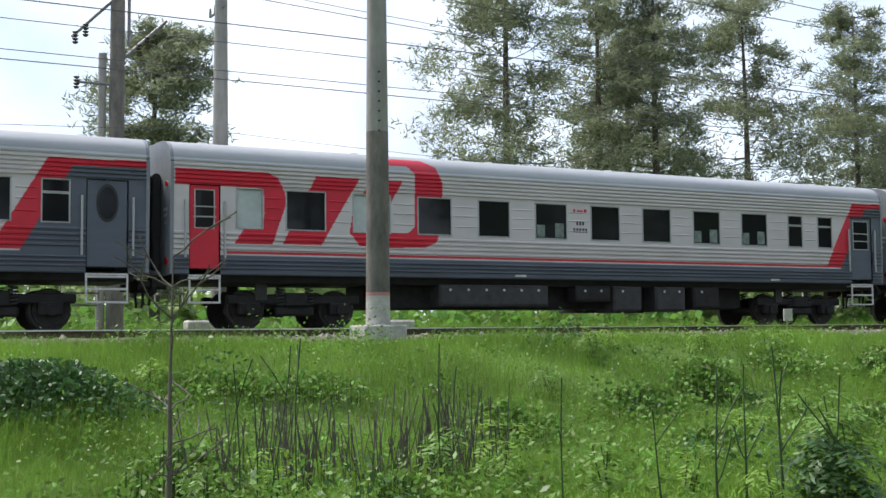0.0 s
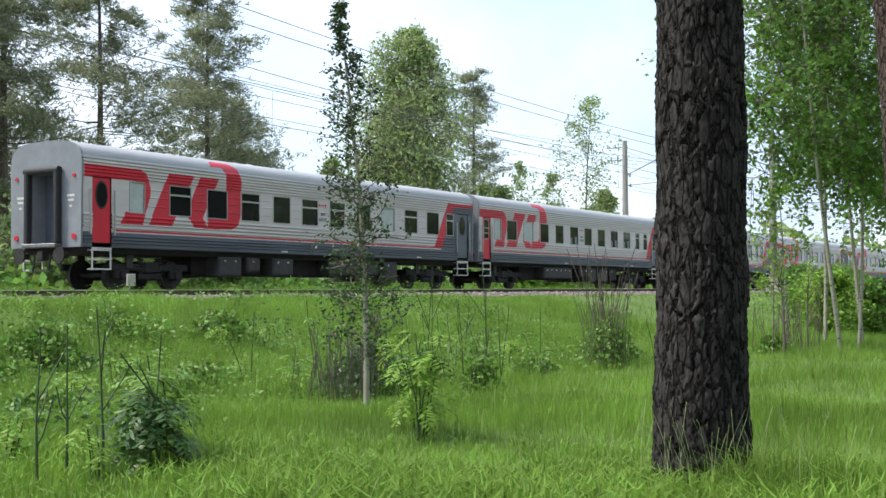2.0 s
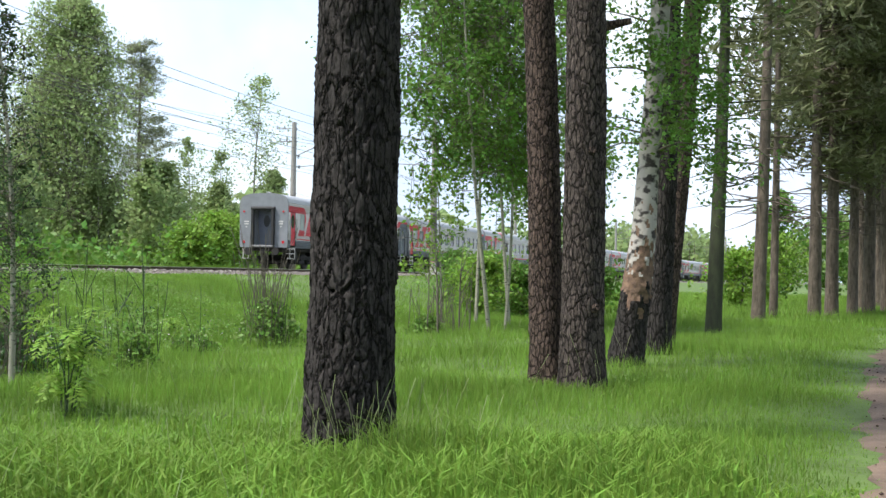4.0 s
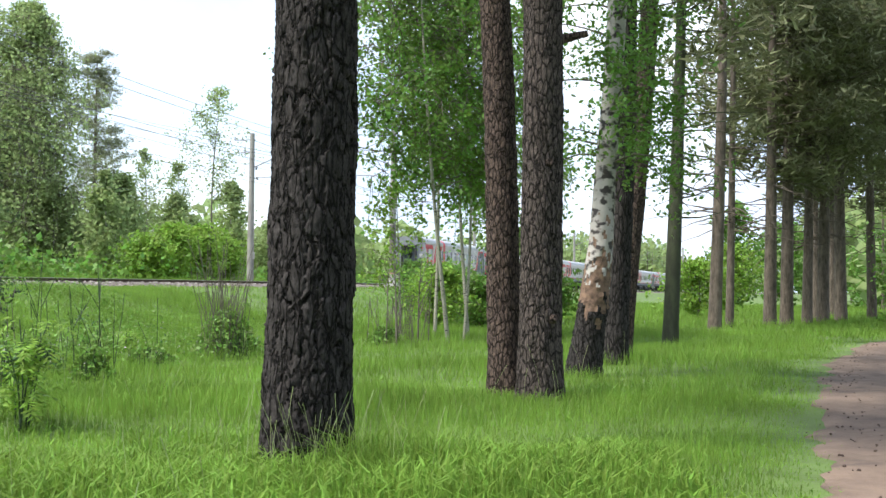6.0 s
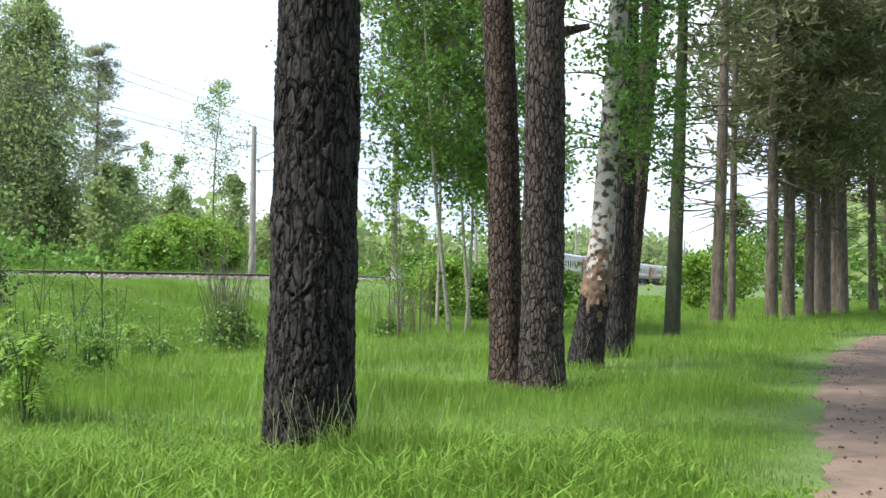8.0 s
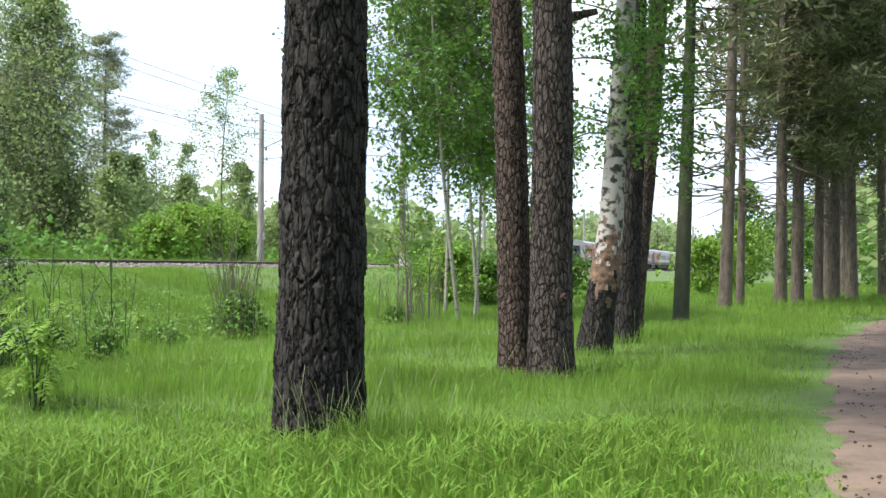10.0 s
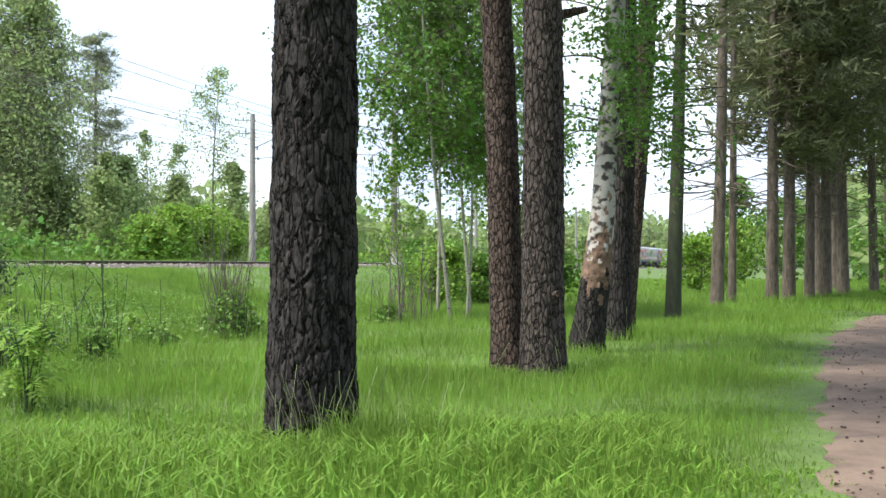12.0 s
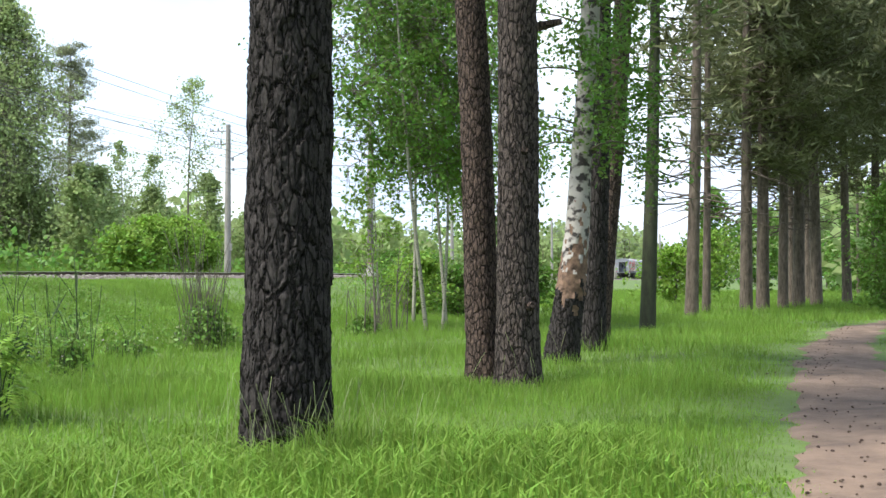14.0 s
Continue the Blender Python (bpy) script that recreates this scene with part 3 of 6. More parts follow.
def bogie(car, x):
    bm = bmesh.new()
    for s in (-1, 1):
        y = s * 1.02
        box(bm, x - 1.75, x + 1.75, y - 0.09, y + 0.09, 0.62, 0.84, 0.03)
        for wx in (-1.2, 1.2):
            box(bm, x + wx - 0.28, x + wx + 0.28, y - 0.13, y + 0.13, 0.34, 0.66, 0.04)
            rod(bm, (x + wx, y - s * 0.02, 0.475), (x + wx, y + s * 0.19, 0.475), 0.15, 0.13, 14)
        box(bm, x - 0.5, x + 0.5, y - 0.12, y + 0.12, 0.32, 0.56, 0.05)
    box(bm, x - 0.3, x + 0.3, -1.2, 1.2, 0.55, 0.9, 0.04)
    b = part("bogie", bm, M_UNDER, car, "dirty steel bogie, coloured darker for the shade under the car")
    for s in (-1, 1):
        for sx in (-0.38, 0.38):
            turn = np.linspace(0, 12 * np.pi, 60)
            V, F = tubes([np.stack([x + sx + 0.1 * np.cos(turn), s * 1.06 + 0.1 * np.sin(turn), 0.55 + 0.5 * turn / turn[-1], np.full(60, 0.022)], 1)], 5)
            array_mesh("spring", V, F, M_UNDERGREY, b, True)
        bm = bmesh.new()
        box(bm, x - 1.05, x - 0.75, s * 1.1 - 0.05, s * 1.1 + 0.05, 0.7, 1.15, 0.02)
        part("damper", bm, M_UNDERGREY, b)


def wheelset(car, x):
    bm = bmesh.new()
    rod(bm, (0, -1.0, 0), (0, 1.0, 0), 0.085, seg=12)
    for s in (-1, 1):
        rod(bm, (0, s * 0.725, 0), (0, s * 0.855, 0), 0.475, 0.475, 36)
        rod(bm, (0, s * 0.70, 0), (0, s * 0.726, 0), 0.505, 0.505, 36)
        rod(bm, (0, s * 0.854, 0), (0, s * 0.88, 0), 0.40, 0.385, 32)
        rod(bm, (0, s * 0.86, 0), (0, s * 0.93, 0), 0.16, 0.14, 16)
        for k in range(4):
            a = k * math.pi / 2
            rod(bm, (0.27 * math.cos(a), s * 0.87, 0.27 * math.sin(a)), (0.27 * math.cos(a), s * 0.892, 0.27 * math.sin(a)), 0.05, 0.05, 10)
    w = part("wheelset", bm, M_WHEEL, car)
    w.location = (x, 0, 0.475)
    return w


def underframe(car, boxes):
    bm = bmesh.new()
    box(bm, 0.2, CAR_L - 0.2, -1.3, 1.3, 1.12, 1.36, 0.03)
    box(bm, 5.4, CAR_L - 5.4, -0.85, 0.85, 0.5, 1.14, 0.04)
    part("underframe", bm, M_UNDER, car)
    for x0, x1, z0, grey in boxes:
        for s in (-1, 1):
            bm = bmesh.new()
            box(bm, x0, x1, min(s * 0.5, s * 1.42), max(s * 0.5, s * 1.42), z0, 1.14, 0.03)
            e = part("equipment_box", bm, M_UNDERGREY if grey else M_UNDER, car)
            bm = bmesh.new()
            box(bm, x0 + 0.04, x1 - 0.04, min(s * 1.42, s * 1.445), max(s * 1.42, s * 1.445), z0 + 0.06, 1.06, 0.01)
            part("cover", bm, M_UNDERGREY if grey else M_UNDER, e)
            for k in range(int((x1 - x0) / 0.55)):
                bm = bmesh.new()
                rod(bm, (x0 + 0.3 + 0.55 * k, s * 1.445, 1.0), (x0 + 0.3 + 0.55 * k, s * 1.47, 1.0), 0.035, seg=8)
                part("latch", bm, M_STEP, e)


def car_end(car, x, d):
    """An end wall with its gangway; d is the way it faces."""
    pr = [(y, z) for y, z in profile() if abs(y - HALF_W) > 0.044 or z > 3.9 or z < 1.34]
    outline = [(-y, z) for y, z in pr] + [(y, z) for y, z in reversed(pr[:-1])]
    bm = bmesh.new()
    bm.faces.new([bm.verts.new((x, y * 0.998, z)) for y, z in outline])
    for co, no in (((x, -0.58, 0), (0, 1, 0)), ((x, 0.58, 0), (0, 1, 0)), ((x, 0, 1.42), (0, 0, 1)), ((x, 0, 3.56), (0, 0, 1))):
        bmesh.ops.bisect_plane(bm, geom=list(bm.verts) + list(bm.edges) + list(bm.faces), plane_co=co, plane_no=no)
    hole = [f for f in bm.faces if abs(f.calc_center_median().y) < 0.57 and 1.43 < f.calc_center_median().z < 3.55]
    bmesh.ops.delete(bm, geom=hole, context="FACES")
    ext = bmesh.ops.extrude_face_region(bm, geom=list(bm.faces))
    bmesh.ops.translate(bm, verts=[v for v in ext["geom"] if isinstance(v, bmesh.types.BMVert)], vec=(d * 0.08, 0, 0))
    bmesh.ops.recalc_face_normals(bm, faces=bm.faces)
    end = part("end_wall", bm, M_ENDGREY, car, "plain grey steel end wall")
    bm = bmesh.new()
    a, b = min(x - d * 0.5, x), max(x - d * 0.5, x)
    for s in (-1, 1):
        box(bm, a, b, s * 0.6 - 0.018, s * 0.6 + 0.018, 1.4, 3.58)
    box(bm, a, b, -0.58, 0.58, 3.565, 3.6)
    box(bm, a, b, -0.58, 0.58, 1.36, 1.4)
    part("gangway_lining", bm, M_ENDGREY, end)
    # gangway: rubber bellows posts and hood round a recessed door
    bm = bmesh.new()
    for s in (-1, 1):
        box(bm, min(x + d * 0.08, x + d * 0.3), max(x + d * 0.08, x + d * 0.3), s * 0.66 - 0.09, s * 0.66 + 0.09, 1.42, 3.62, 0.04)
    rod(bm, (x + d * 0.2, -0.76, 3.64), (x + d * 0.2, 0.76, 3.64), 0.11, seg=14)
    part("gangway_bellows", bm, M_RUBBER, end, "black rubber gangway surround")
    bm = bmesh.new()
    box(bm, min(x - d * 0.44, x - d * 0.48), max(x - d * 0.44, x - d * 0.48), -0.575, 0.575, 1.405, 3.56)
    part("gangway_door", bm, M_BLUE, end)
    bm = bmesh.new()
    bmesh.ops.create_cone(bm, cap_ends=True, segments=24, radius1=0.2, radius2=0.2, depth=0.02,
                          matrix=Matrix.Translation((x - d * 0.435, 0.02, 2.9)) @ Matrix.Diagonal((1, 1, 1.8, 1)) @ pose(0, 0, 0, 0, 90))
    part("gangway_pane", bm, M_GLASS, end)
    bm = bmesh.new()
    box(bm, min(x + d * 0.08, x + d * 0.36), max(x + d * 0.08, x + d * 0.36), -0.75, 0.75, 1.3, 1.42, 0.02)
    part("footplate", bm, M_STEEL, end)
    bm = bmesh.new()
    for s in (-1, 1):
        rod(bm, (x, s * 0.88, 1.06), (x + d * 0.3, s * 0.88, 1.06), 0.1, seg=14)
        rod(bm, (x + d * 0.28, s * 0.88, 1.06), (x + d * 0.33, s * 0.88, 1.06), 0.24, seg=20)
    box(bm, min(x, x + d * 0.3), max(x, x + d * 0.3), -0.14, 0.14, 0.9, 1.2, 0.03)
    rod(bm, (x + d * 0.2, 0.3, 1.1), (x + d * 0.26, 0.34, 0.55), 0.03)
    rod(bm, (x + d * 0.2, -0.4, 1.1), (x + d * 0.26, -0.36, 0.6), 0.03)
    part("coupler", bm, M_UNDER, end)
    for s in (-1, 1):
        for zz, r in ((1.62, 0.085), (3.45, 0.06)):
            bm = bmesh.new()
            rod(bm, (x + d * 0.08, s * 1.28, zz), (x + d * 0.12, s * 1.28, zz), r, seg=16)
            part("tail_light", bm, M_LAMP, end)
        for zz, ww in ((2.82, 0.16), (2.68, 0.13), (2.5, 0.05)):
            bm = bmesh.new()
            box(bm, min(x + d * 0.08, x + d * 0.086), max(x + d * 0.08, x + d * 0.086), s * 1.12 - ww, s * 1.12 + ww, zz, zz + 0.07)
            part("marking", bm, M_STEP, end)


def roof_kit(car):
    for k in range(6):
        x = 1.2 + k * 4.2
        bm = bmesh.new()
        rod(bm, (x, 0.25, Z_TOP - 0.06), (x, 0.25, Z_TOP + 0.12), 0.1, 0.1, 12)
        rod(bm, (x, 0.25, Z_TOP + 0.12), (x, 0.25, Z_TOP + 0.16), 0.16, 0.1, 12)
        part("roof_vent", bm, M_ROOF, car)
    for x0, x1 in ((0.35, 1.25), (CAR_L - 1.25, CAR_L - 0.35)):
        bm = bmesh.new()
        for r in range(4):
            y = -1.5 + 0.1 * r
            box(bm, x0, x1, y - 0.03, y + 0.05, 4.04 + 0.085 * r, 4.075 + 0.085 * r)
        part("louvre", bm, M_UNDERGREY, car)


def side_text(car, x):
    """The small red emblem and two rows of figures beside a window, as plain bars."""
    y = -HALF_W - 0.006
    bm = bmesh.new()
    box(bm, x + 0.02, x + 0.09, y - 0.003, y + 0.003, 3.18, 3.27)
    box(bm, x + 0.14, x + 0.34, y - 0.003, y + 0.003, 3.2, 3.25)
    box(bm, x + 0.38, x + 0.47, y - 0.003, y + 0.003, 3.18, 3.28)
    part("emblem", bm, M_RED, car)
    bm = bmesh.new()
    for k in range(3):
        box(bm, x + 0.12 + 0.1 * k, x + 0.18 + 0.1 * k, y - 0.003, y + 0.003, 2.83, 2.95)
    for k in range(5):
        box(bm, x + 0.02 + 0.1 * k, x + 0.08 + 0.1 * k, y - 0.003, y + 0.003, 2.62, 2.74)
    part("number_bar", bm, M_UNDERGREY, car)
    for k in range(2):
        bm = bmesh.new()
        box(bm, 9.35 + 9.2 * k, 9.7 + 9.2 * k, y - 0.004, y + 0.006, Z_SILL + 0.06, Z_SILL + 0.12)
        part("marking", bm, M_STEP, car)


def make_car(windows, doors, boxes, label, text_x, fine, shift=0.0):
    car = thing("passenger_car", pose(0, FAR_Y, RAIL_Z), label, "rail car", "train cars")
    car_body(car, windows, doors, fine, shift)
    for side in (-1, 1):
        for x0, x1, kind in windows:
            car_window(car, x0, x1, kind, side)
        for x0, x1, paint, oval in doors:
            car_door(car, x0, x1, paint, oval, side)
    # floor and partition, painted near black as an unlit interior
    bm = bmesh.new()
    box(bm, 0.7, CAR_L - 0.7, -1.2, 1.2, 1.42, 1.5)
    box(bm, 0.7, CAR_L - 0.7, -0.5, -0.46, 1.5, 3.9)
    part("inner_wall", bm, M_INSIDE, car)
    for x in (3.2, CAR_L - 3.2):
        bogie(car, x)
    sets = [wheelset(car, x + d) for x in (3.2, CAR_L - 3.2) for d in (-1.2, 1.2)]
    underframe(car, boxes)
    car_end(car, 0.0, -1)
    car_end(car, CAR_L, 1)
    roof_kit(car)
    side_text(car, text_x)
    return car, sets


WIN_A = [(1.54, 2.17, "pale"), (2.81, 3.81, "plain"), (4.6, 5.6, "pale"), (6.43, 7.38, "plain"), (8.24, 9.17, "plain"), (10.04, 11.03, "curtain"),
         (11.89, 12.84, "plain"), (13.7, 14.67, "plain"), (15.57, 16.54, "curtain"), (17.44, 18.42, "curtain"), (19.34, 19.89, "split"),
         (20.59, 21.16, "split")]
WIN_B = [(1.9, 2.5, "pale"), (3.65, 4.6, "split"), (5.42, 6.38, "plain"), (7.16, 8.1, "split"), (8.9, 9.84, "plain"), (10.58, 11.52, "split"), (12.32, 13.26, "split"),
         (14.08, 15.03, "plain"), (15.85, 16.79, "pale"), (17.62, 18.58, "split"), (19.4, 20.36, "plain"), (21.05, 21.62, "split")]
BOX_B = [(6.1, 7.3, 0.45, True), (7.6, 8.3, 0.62, True), (9.0, 10.2, 0.5, True), (12.4, 15.8, 0.55, True), (16.2, 17.2, 0.35, True)]
BOX_A = [(7.1, 10.5, 0.55, True), (11.4, 12.6, 0.7, False), (12.7, 13.7, 0.42, True), (14.2, 15.3, 0.42, True), (15.6, 16.6, 0.5, False)]
DOOR_B = [(0.37, 1.13, M_RED, True), (22.0, 22.95, M_BLUE, True)]
DOOR_A = [(0.37, 1.13, M_RED, False), (22.0, 22.95, M_BLUE, False)]
LIVERY = "grey ribbed passenger car with red and blue-grey livery"
car_b, wheels_b = make_car(WIN_B, DOOR_B, BOX_B, "grey last passenger car with red door and big red paint strokes", 11.6, True, 0.95)
car_a, wheels_a = make_car(WIN_A, DOOR_A, BOX_A, LIVERY, 11.25, True)
far_a, _ = make_car(WIN_A, DOOR_A, BOX_A, LIVERY, 11.25, False)
far_b, _ = make_car(WIN_B, DOOR_B, BOX_B, LIVERY, 11.6, False, 0.95)
cars = [car_b, car_a, far_a, far_b] + [copy_thing(far_b if k % 3 == 0 else far_a, pose(0, FAR_Y, RAIL_Z)) for k in range(4, 13)]


def motions():
    for k, c in enumerate(cars):
        rows = []
        for t in range(15):
            x = REAR0 + CAR_STEP * k + SPEED * t
            (xa, ya, za), (xb, yb, zb) = along([(x, FAR_Y, RAIL_Z), (x + CAR_L, FAR_Y, RAIL_Z)])
            rows.append((t, pose(xa, ya, za, 0, -math.degrees(math.atan2(zb - za, CAR_L)), math.degrees(math.atan2(yb - ya, CAR_L)))))
        walk(c, rows)
    rate = math.degrees(SPEED / 0.475)
    for w in wheels_b + wheels_a:
        x = w.location.x
        walk(w, [(f / FPS, pose(x, 0, 0.475, 0, rate * f / FPS, 0)) for f in range(0, 14 * FPS + 1)])


# ---- overhead line: concrete poles, brackets, wires ----
def line_pole(x, y, far, base, bracket):
    label = "round grey concrete catenary pole with a whitewashed foot" if base else "tall grey concrete catenary pole beside the track"
    gz = float(ground_z(x, y))
    p = thing("catenary_pole", pose(x, y, gz), label, "pole", "catenary poles")
    bm = bmesh.new()
    rod(bm, (0, 0, -0.3), (0, 0, 4.3), 0.245, 0.225, 24) if not base else rod(bm, (0, 0, 1.05), (0, 0, 4.3), 0.238, 0.225, 24)
    part("lower_shaft", bm, M_CONC_DARK if base else M_CONCRETE, p)
    bm = bmesh.new()
    rod(bm, (0, 0, 4.3), (0, 0, 10.75), 0.224, 0.165, 24)
    part("shaft", bm, M_CONCRETE, p)
    if base:
        bm = bmesh.new()
        rod(bm, (0, 0, 0.3), (0, 0, 0.98), 0.25, 0.24, 24)
        part("whitewashed_foot", bm, M_WHITEWASH, p, "whitewashed lower shaft")
        bm = bmesh.new()
        rod(bm, (0, 0, 0.98), (0, 0, 1.05), 0.241, 0.24, 24)
        part("red_band", bm, M_PINKBAND, p, "faded red band")
        bm = bmesh.new()
        box(bm, -0.46, 0.46, -0.4, 0.4, -0.3, 0.4, 0.03)
        part("footing", bm, M_WHITEWASH, p, "chipped whitewashed concrete footing")
        bm = bmesh.new()
        for k in range(7):
            rod(bm, (-0.06, -0.24, 4.3 - 0.2 * k + 1.2), (-0.06, -0.2, 4.3 - 0.2 * k + 1.2), 0.02, seg=8)
        part("bolt_hole", bm, M_RUBBER, p)
    s = 1 if not far else -1
    if bracket:
        bm = bmesh.new()
        rod(bm, (0, 0, 8.3), (0, s * 3.1, 9.6), 0.04)
        rod(bm, (0, 0, 10.3), (0, s * 2.6, 9.4), 0.022)
        rod(bm, (0, 0, 7.6), (0, s * 2.9, 7.75), 0.03)
        part("cantilever", bm, M_STEEL, p)
        bm = bmesh.new()
        for q, zz in ((3.1, 9.5), (0.35, 8.4), (0.4, 7.7)):
            for k in range(4):
                rod(bm, (0, s * q, zz - 0.06 * k), (0, s * q, zz - 0.06 * k - 0.035), 0.09, 0.05, 10)
        part("insulator", bm, M_CERAMIC, p)
    if far and bracket:
        bm = bmesh.new()
        box(bm, -0.2, 0.2, -0.24, -0.22, 1.95, 2.45, 0.01)
        part("plate", bm, M_WHITEWASH, p, "small white plate on the pole")
    bm = bmesh.new()
    for zz, l in ((10.3, 1.3), (9.4, 1.0)):
        rod(bm, (0, -s * l, zz), (0, s * 0.25, zz), 0.035)
        for q in (-s * l, -s * l * 0.55):
            rod(bm, (0, q, zz), (0, q, zz + 0.25), 0.045, 0.03, 8)
    part("crossarm", bm, M_STEEL, p)
    return p


POLE_X = [10.05 + 67.5 * k for k in range(-1, 9)]
for k, xk in enumerate(POLE_X):
    line_pole(xk, 21.65 - float(bend(xk)), False, True, k != 1)
    line_pole(xk, 31.95 - float(bend(xk)), True, False, k != 1)


def wires():
    paths = []
    sag = lambda t, s: -4 * s * t * (1 - t)
    runs = [(24.75, 8.08, 0.03, 0.013), (24.75, 9.55, 1.25, 0.012), (28.85, 7.75, 0.03, 0.013), (28.85, 9.95, 0.95, 0.012), (29.4, 8.85, 0.0, 0.011), (29.4, 8.1, 0.0, 0.011),
            (33.0, 7.15, 0.8, 0.008), (32.65, 11.4, 1.1, 0.011), (20.7, 9.6, 1.0, 0.011), (20.7, 9.05, 0.8, 0.011)]
    for y, z, s, r in runs:
        p = []
        for a, b in zip(POLE_X, POLE_X[1:]):
            for t in np.linspace(0, 1, 16, endpoint=False):
                p.append((a + (b - a) * t, y, z + sag(t, s), r))
        V, F = tubes([along(p)], 5)
        tagged(array_mesh("overhead_wire", V, F, M_WIRE), "dark overhead wire sagging between the catenary poles", "wire", "overhead wires")
    for y, low, high, s in ((24.75, 8.08, 9.55, 1.25), (28.85, 7.75, 9.95, 0.95)):
        for a in POLE_X[:-1]:
            for k in range(1, 8):
                t = k / 8
                paths.append([(a + 67.5 * t, y, low, 0.006), (a + 67.5 * t, y, high + sag(t, s), 0.006)])
    V, F = tubes([along(q) for q in paths], 5)
    tagged(array_mesh("wire_dropper", V, F, M_WIRE), "short droppers between messenger and contact wire", "wire", kind="stuff")


wires()


def switch_mast():
    """The darker mast behind the track with slanting arms, strings of insulators and a short post."""
    m = thing("switch_mast", pose(8.1, 36.0, float(ground_z(8.1, 36.0))), "dark concrete mast with slanting arms and hanging insulators", "mast")
    bm = bmesh.new()
    rod(bm, (0, 0, -0.2), (0, 0, 13.5), 0.26, 0.2, 20)
    part("shaft", bm, M_CONC_DARK, m)
    bm = bmesh.new()
    rod(bm, (-0.1, 0, 10.4), (-1.35, 0, 9.1), 0.05)
    rod(bm, (0.2, 0, 8.6), (1.5, 0, 9.9), 0.05)
    rod(bm, (-0.2, 0, 7.75), (-1.2, 0, 7.75), 0.04)
    rod(bm, (0.35, 0.02, 11.6), (0.35, 0.02, 9.0), 0.05)
    part("arm", bm, M_STEEL, m)
    bm = bmesh.new()
    for ox, oz in ((-1.25, 9.15), (-0.95, 9.4), (0.65, 8.95), (0.9, 9.2), (-1.2, 7.8)):
        for k in range(4):
            rod(bm, (ox, 0, oz - 0.1 * k + 0.1), (ox, 0, oz - 0.1 * k + 0.04), 0.1, 0.05, 10)
    part("insulator", bm, M_CERAMIC, m)
    bm = bmesh.new()
    rod(bm, (-0.42, 0.1, -0.2), (-0.42, 0.1, 8.7), 0.13, 0.12, 12)
    part("side_post", bm, M_CONCRETE, m)


switch_mast()

# small white marker by the near rail
mk = thing("track_marker", pose(22.0, 22.55, 1.13), "small white square track marker on a short post", "marker")
bm = bmesh.new()
box(bm, -0.14, 0.14, -0.03, 0.03, 0.55, 0.86, 0.01)
part("plate", bm, M_WHITEWASH, mk)
bm = bmesh.new()
rod(bm, (0, 0.04, -0.1), (0, 0.04, 0.6), 0.03)
part("post", bm, M_STEEL, mk)


# ---- trees ----
def limb_path(a, d, length, r, rng, up=0.0, n=6, wob=0.08):
    p, q, d = [], np.array(a, float), np.array(d, float)
    for k in range(n):
        p.append((*q, max(r * (1 - 0.85 * k / (n - 1)), 0.006)))
        d = d + np.array([0, 0, up / n]) + rng.normal(size=3) * wob
        d /= np.linalg.norm(d)
        q = q + d * length / (n - 1)
    return p


def needle_tufts(C, size, rng, per=5, flat=0.6):
    """Small sprays of narrow triangles at each centre."""
    n = len(C) * per
    B = np.repeat(C, per, axis=0) + rng.normal(size=(n, 3)) * size * 0.35
    a = rng.normal(size=(n, 3))
    a[:, 2] = np.abs(a[:, 2]) * flat + 0.1
    a /= np.linalg.norm(a, axis=1)[:, None]
    b = np.cross(a, rng.normal(size=(n, 3)))
    b /= np.linalg.norm(b, axis=1)[:, None] + 1e-9
    s = (size * rng.uniform(0.6, 1.3, n))[:, None]
    V = np.stack([B - b * s * 0.1, B + b * s * 0.1, B + a * s], 1).reshape(-1, 3)
    return V, np.arange(3 * n).reshape(n, 3)


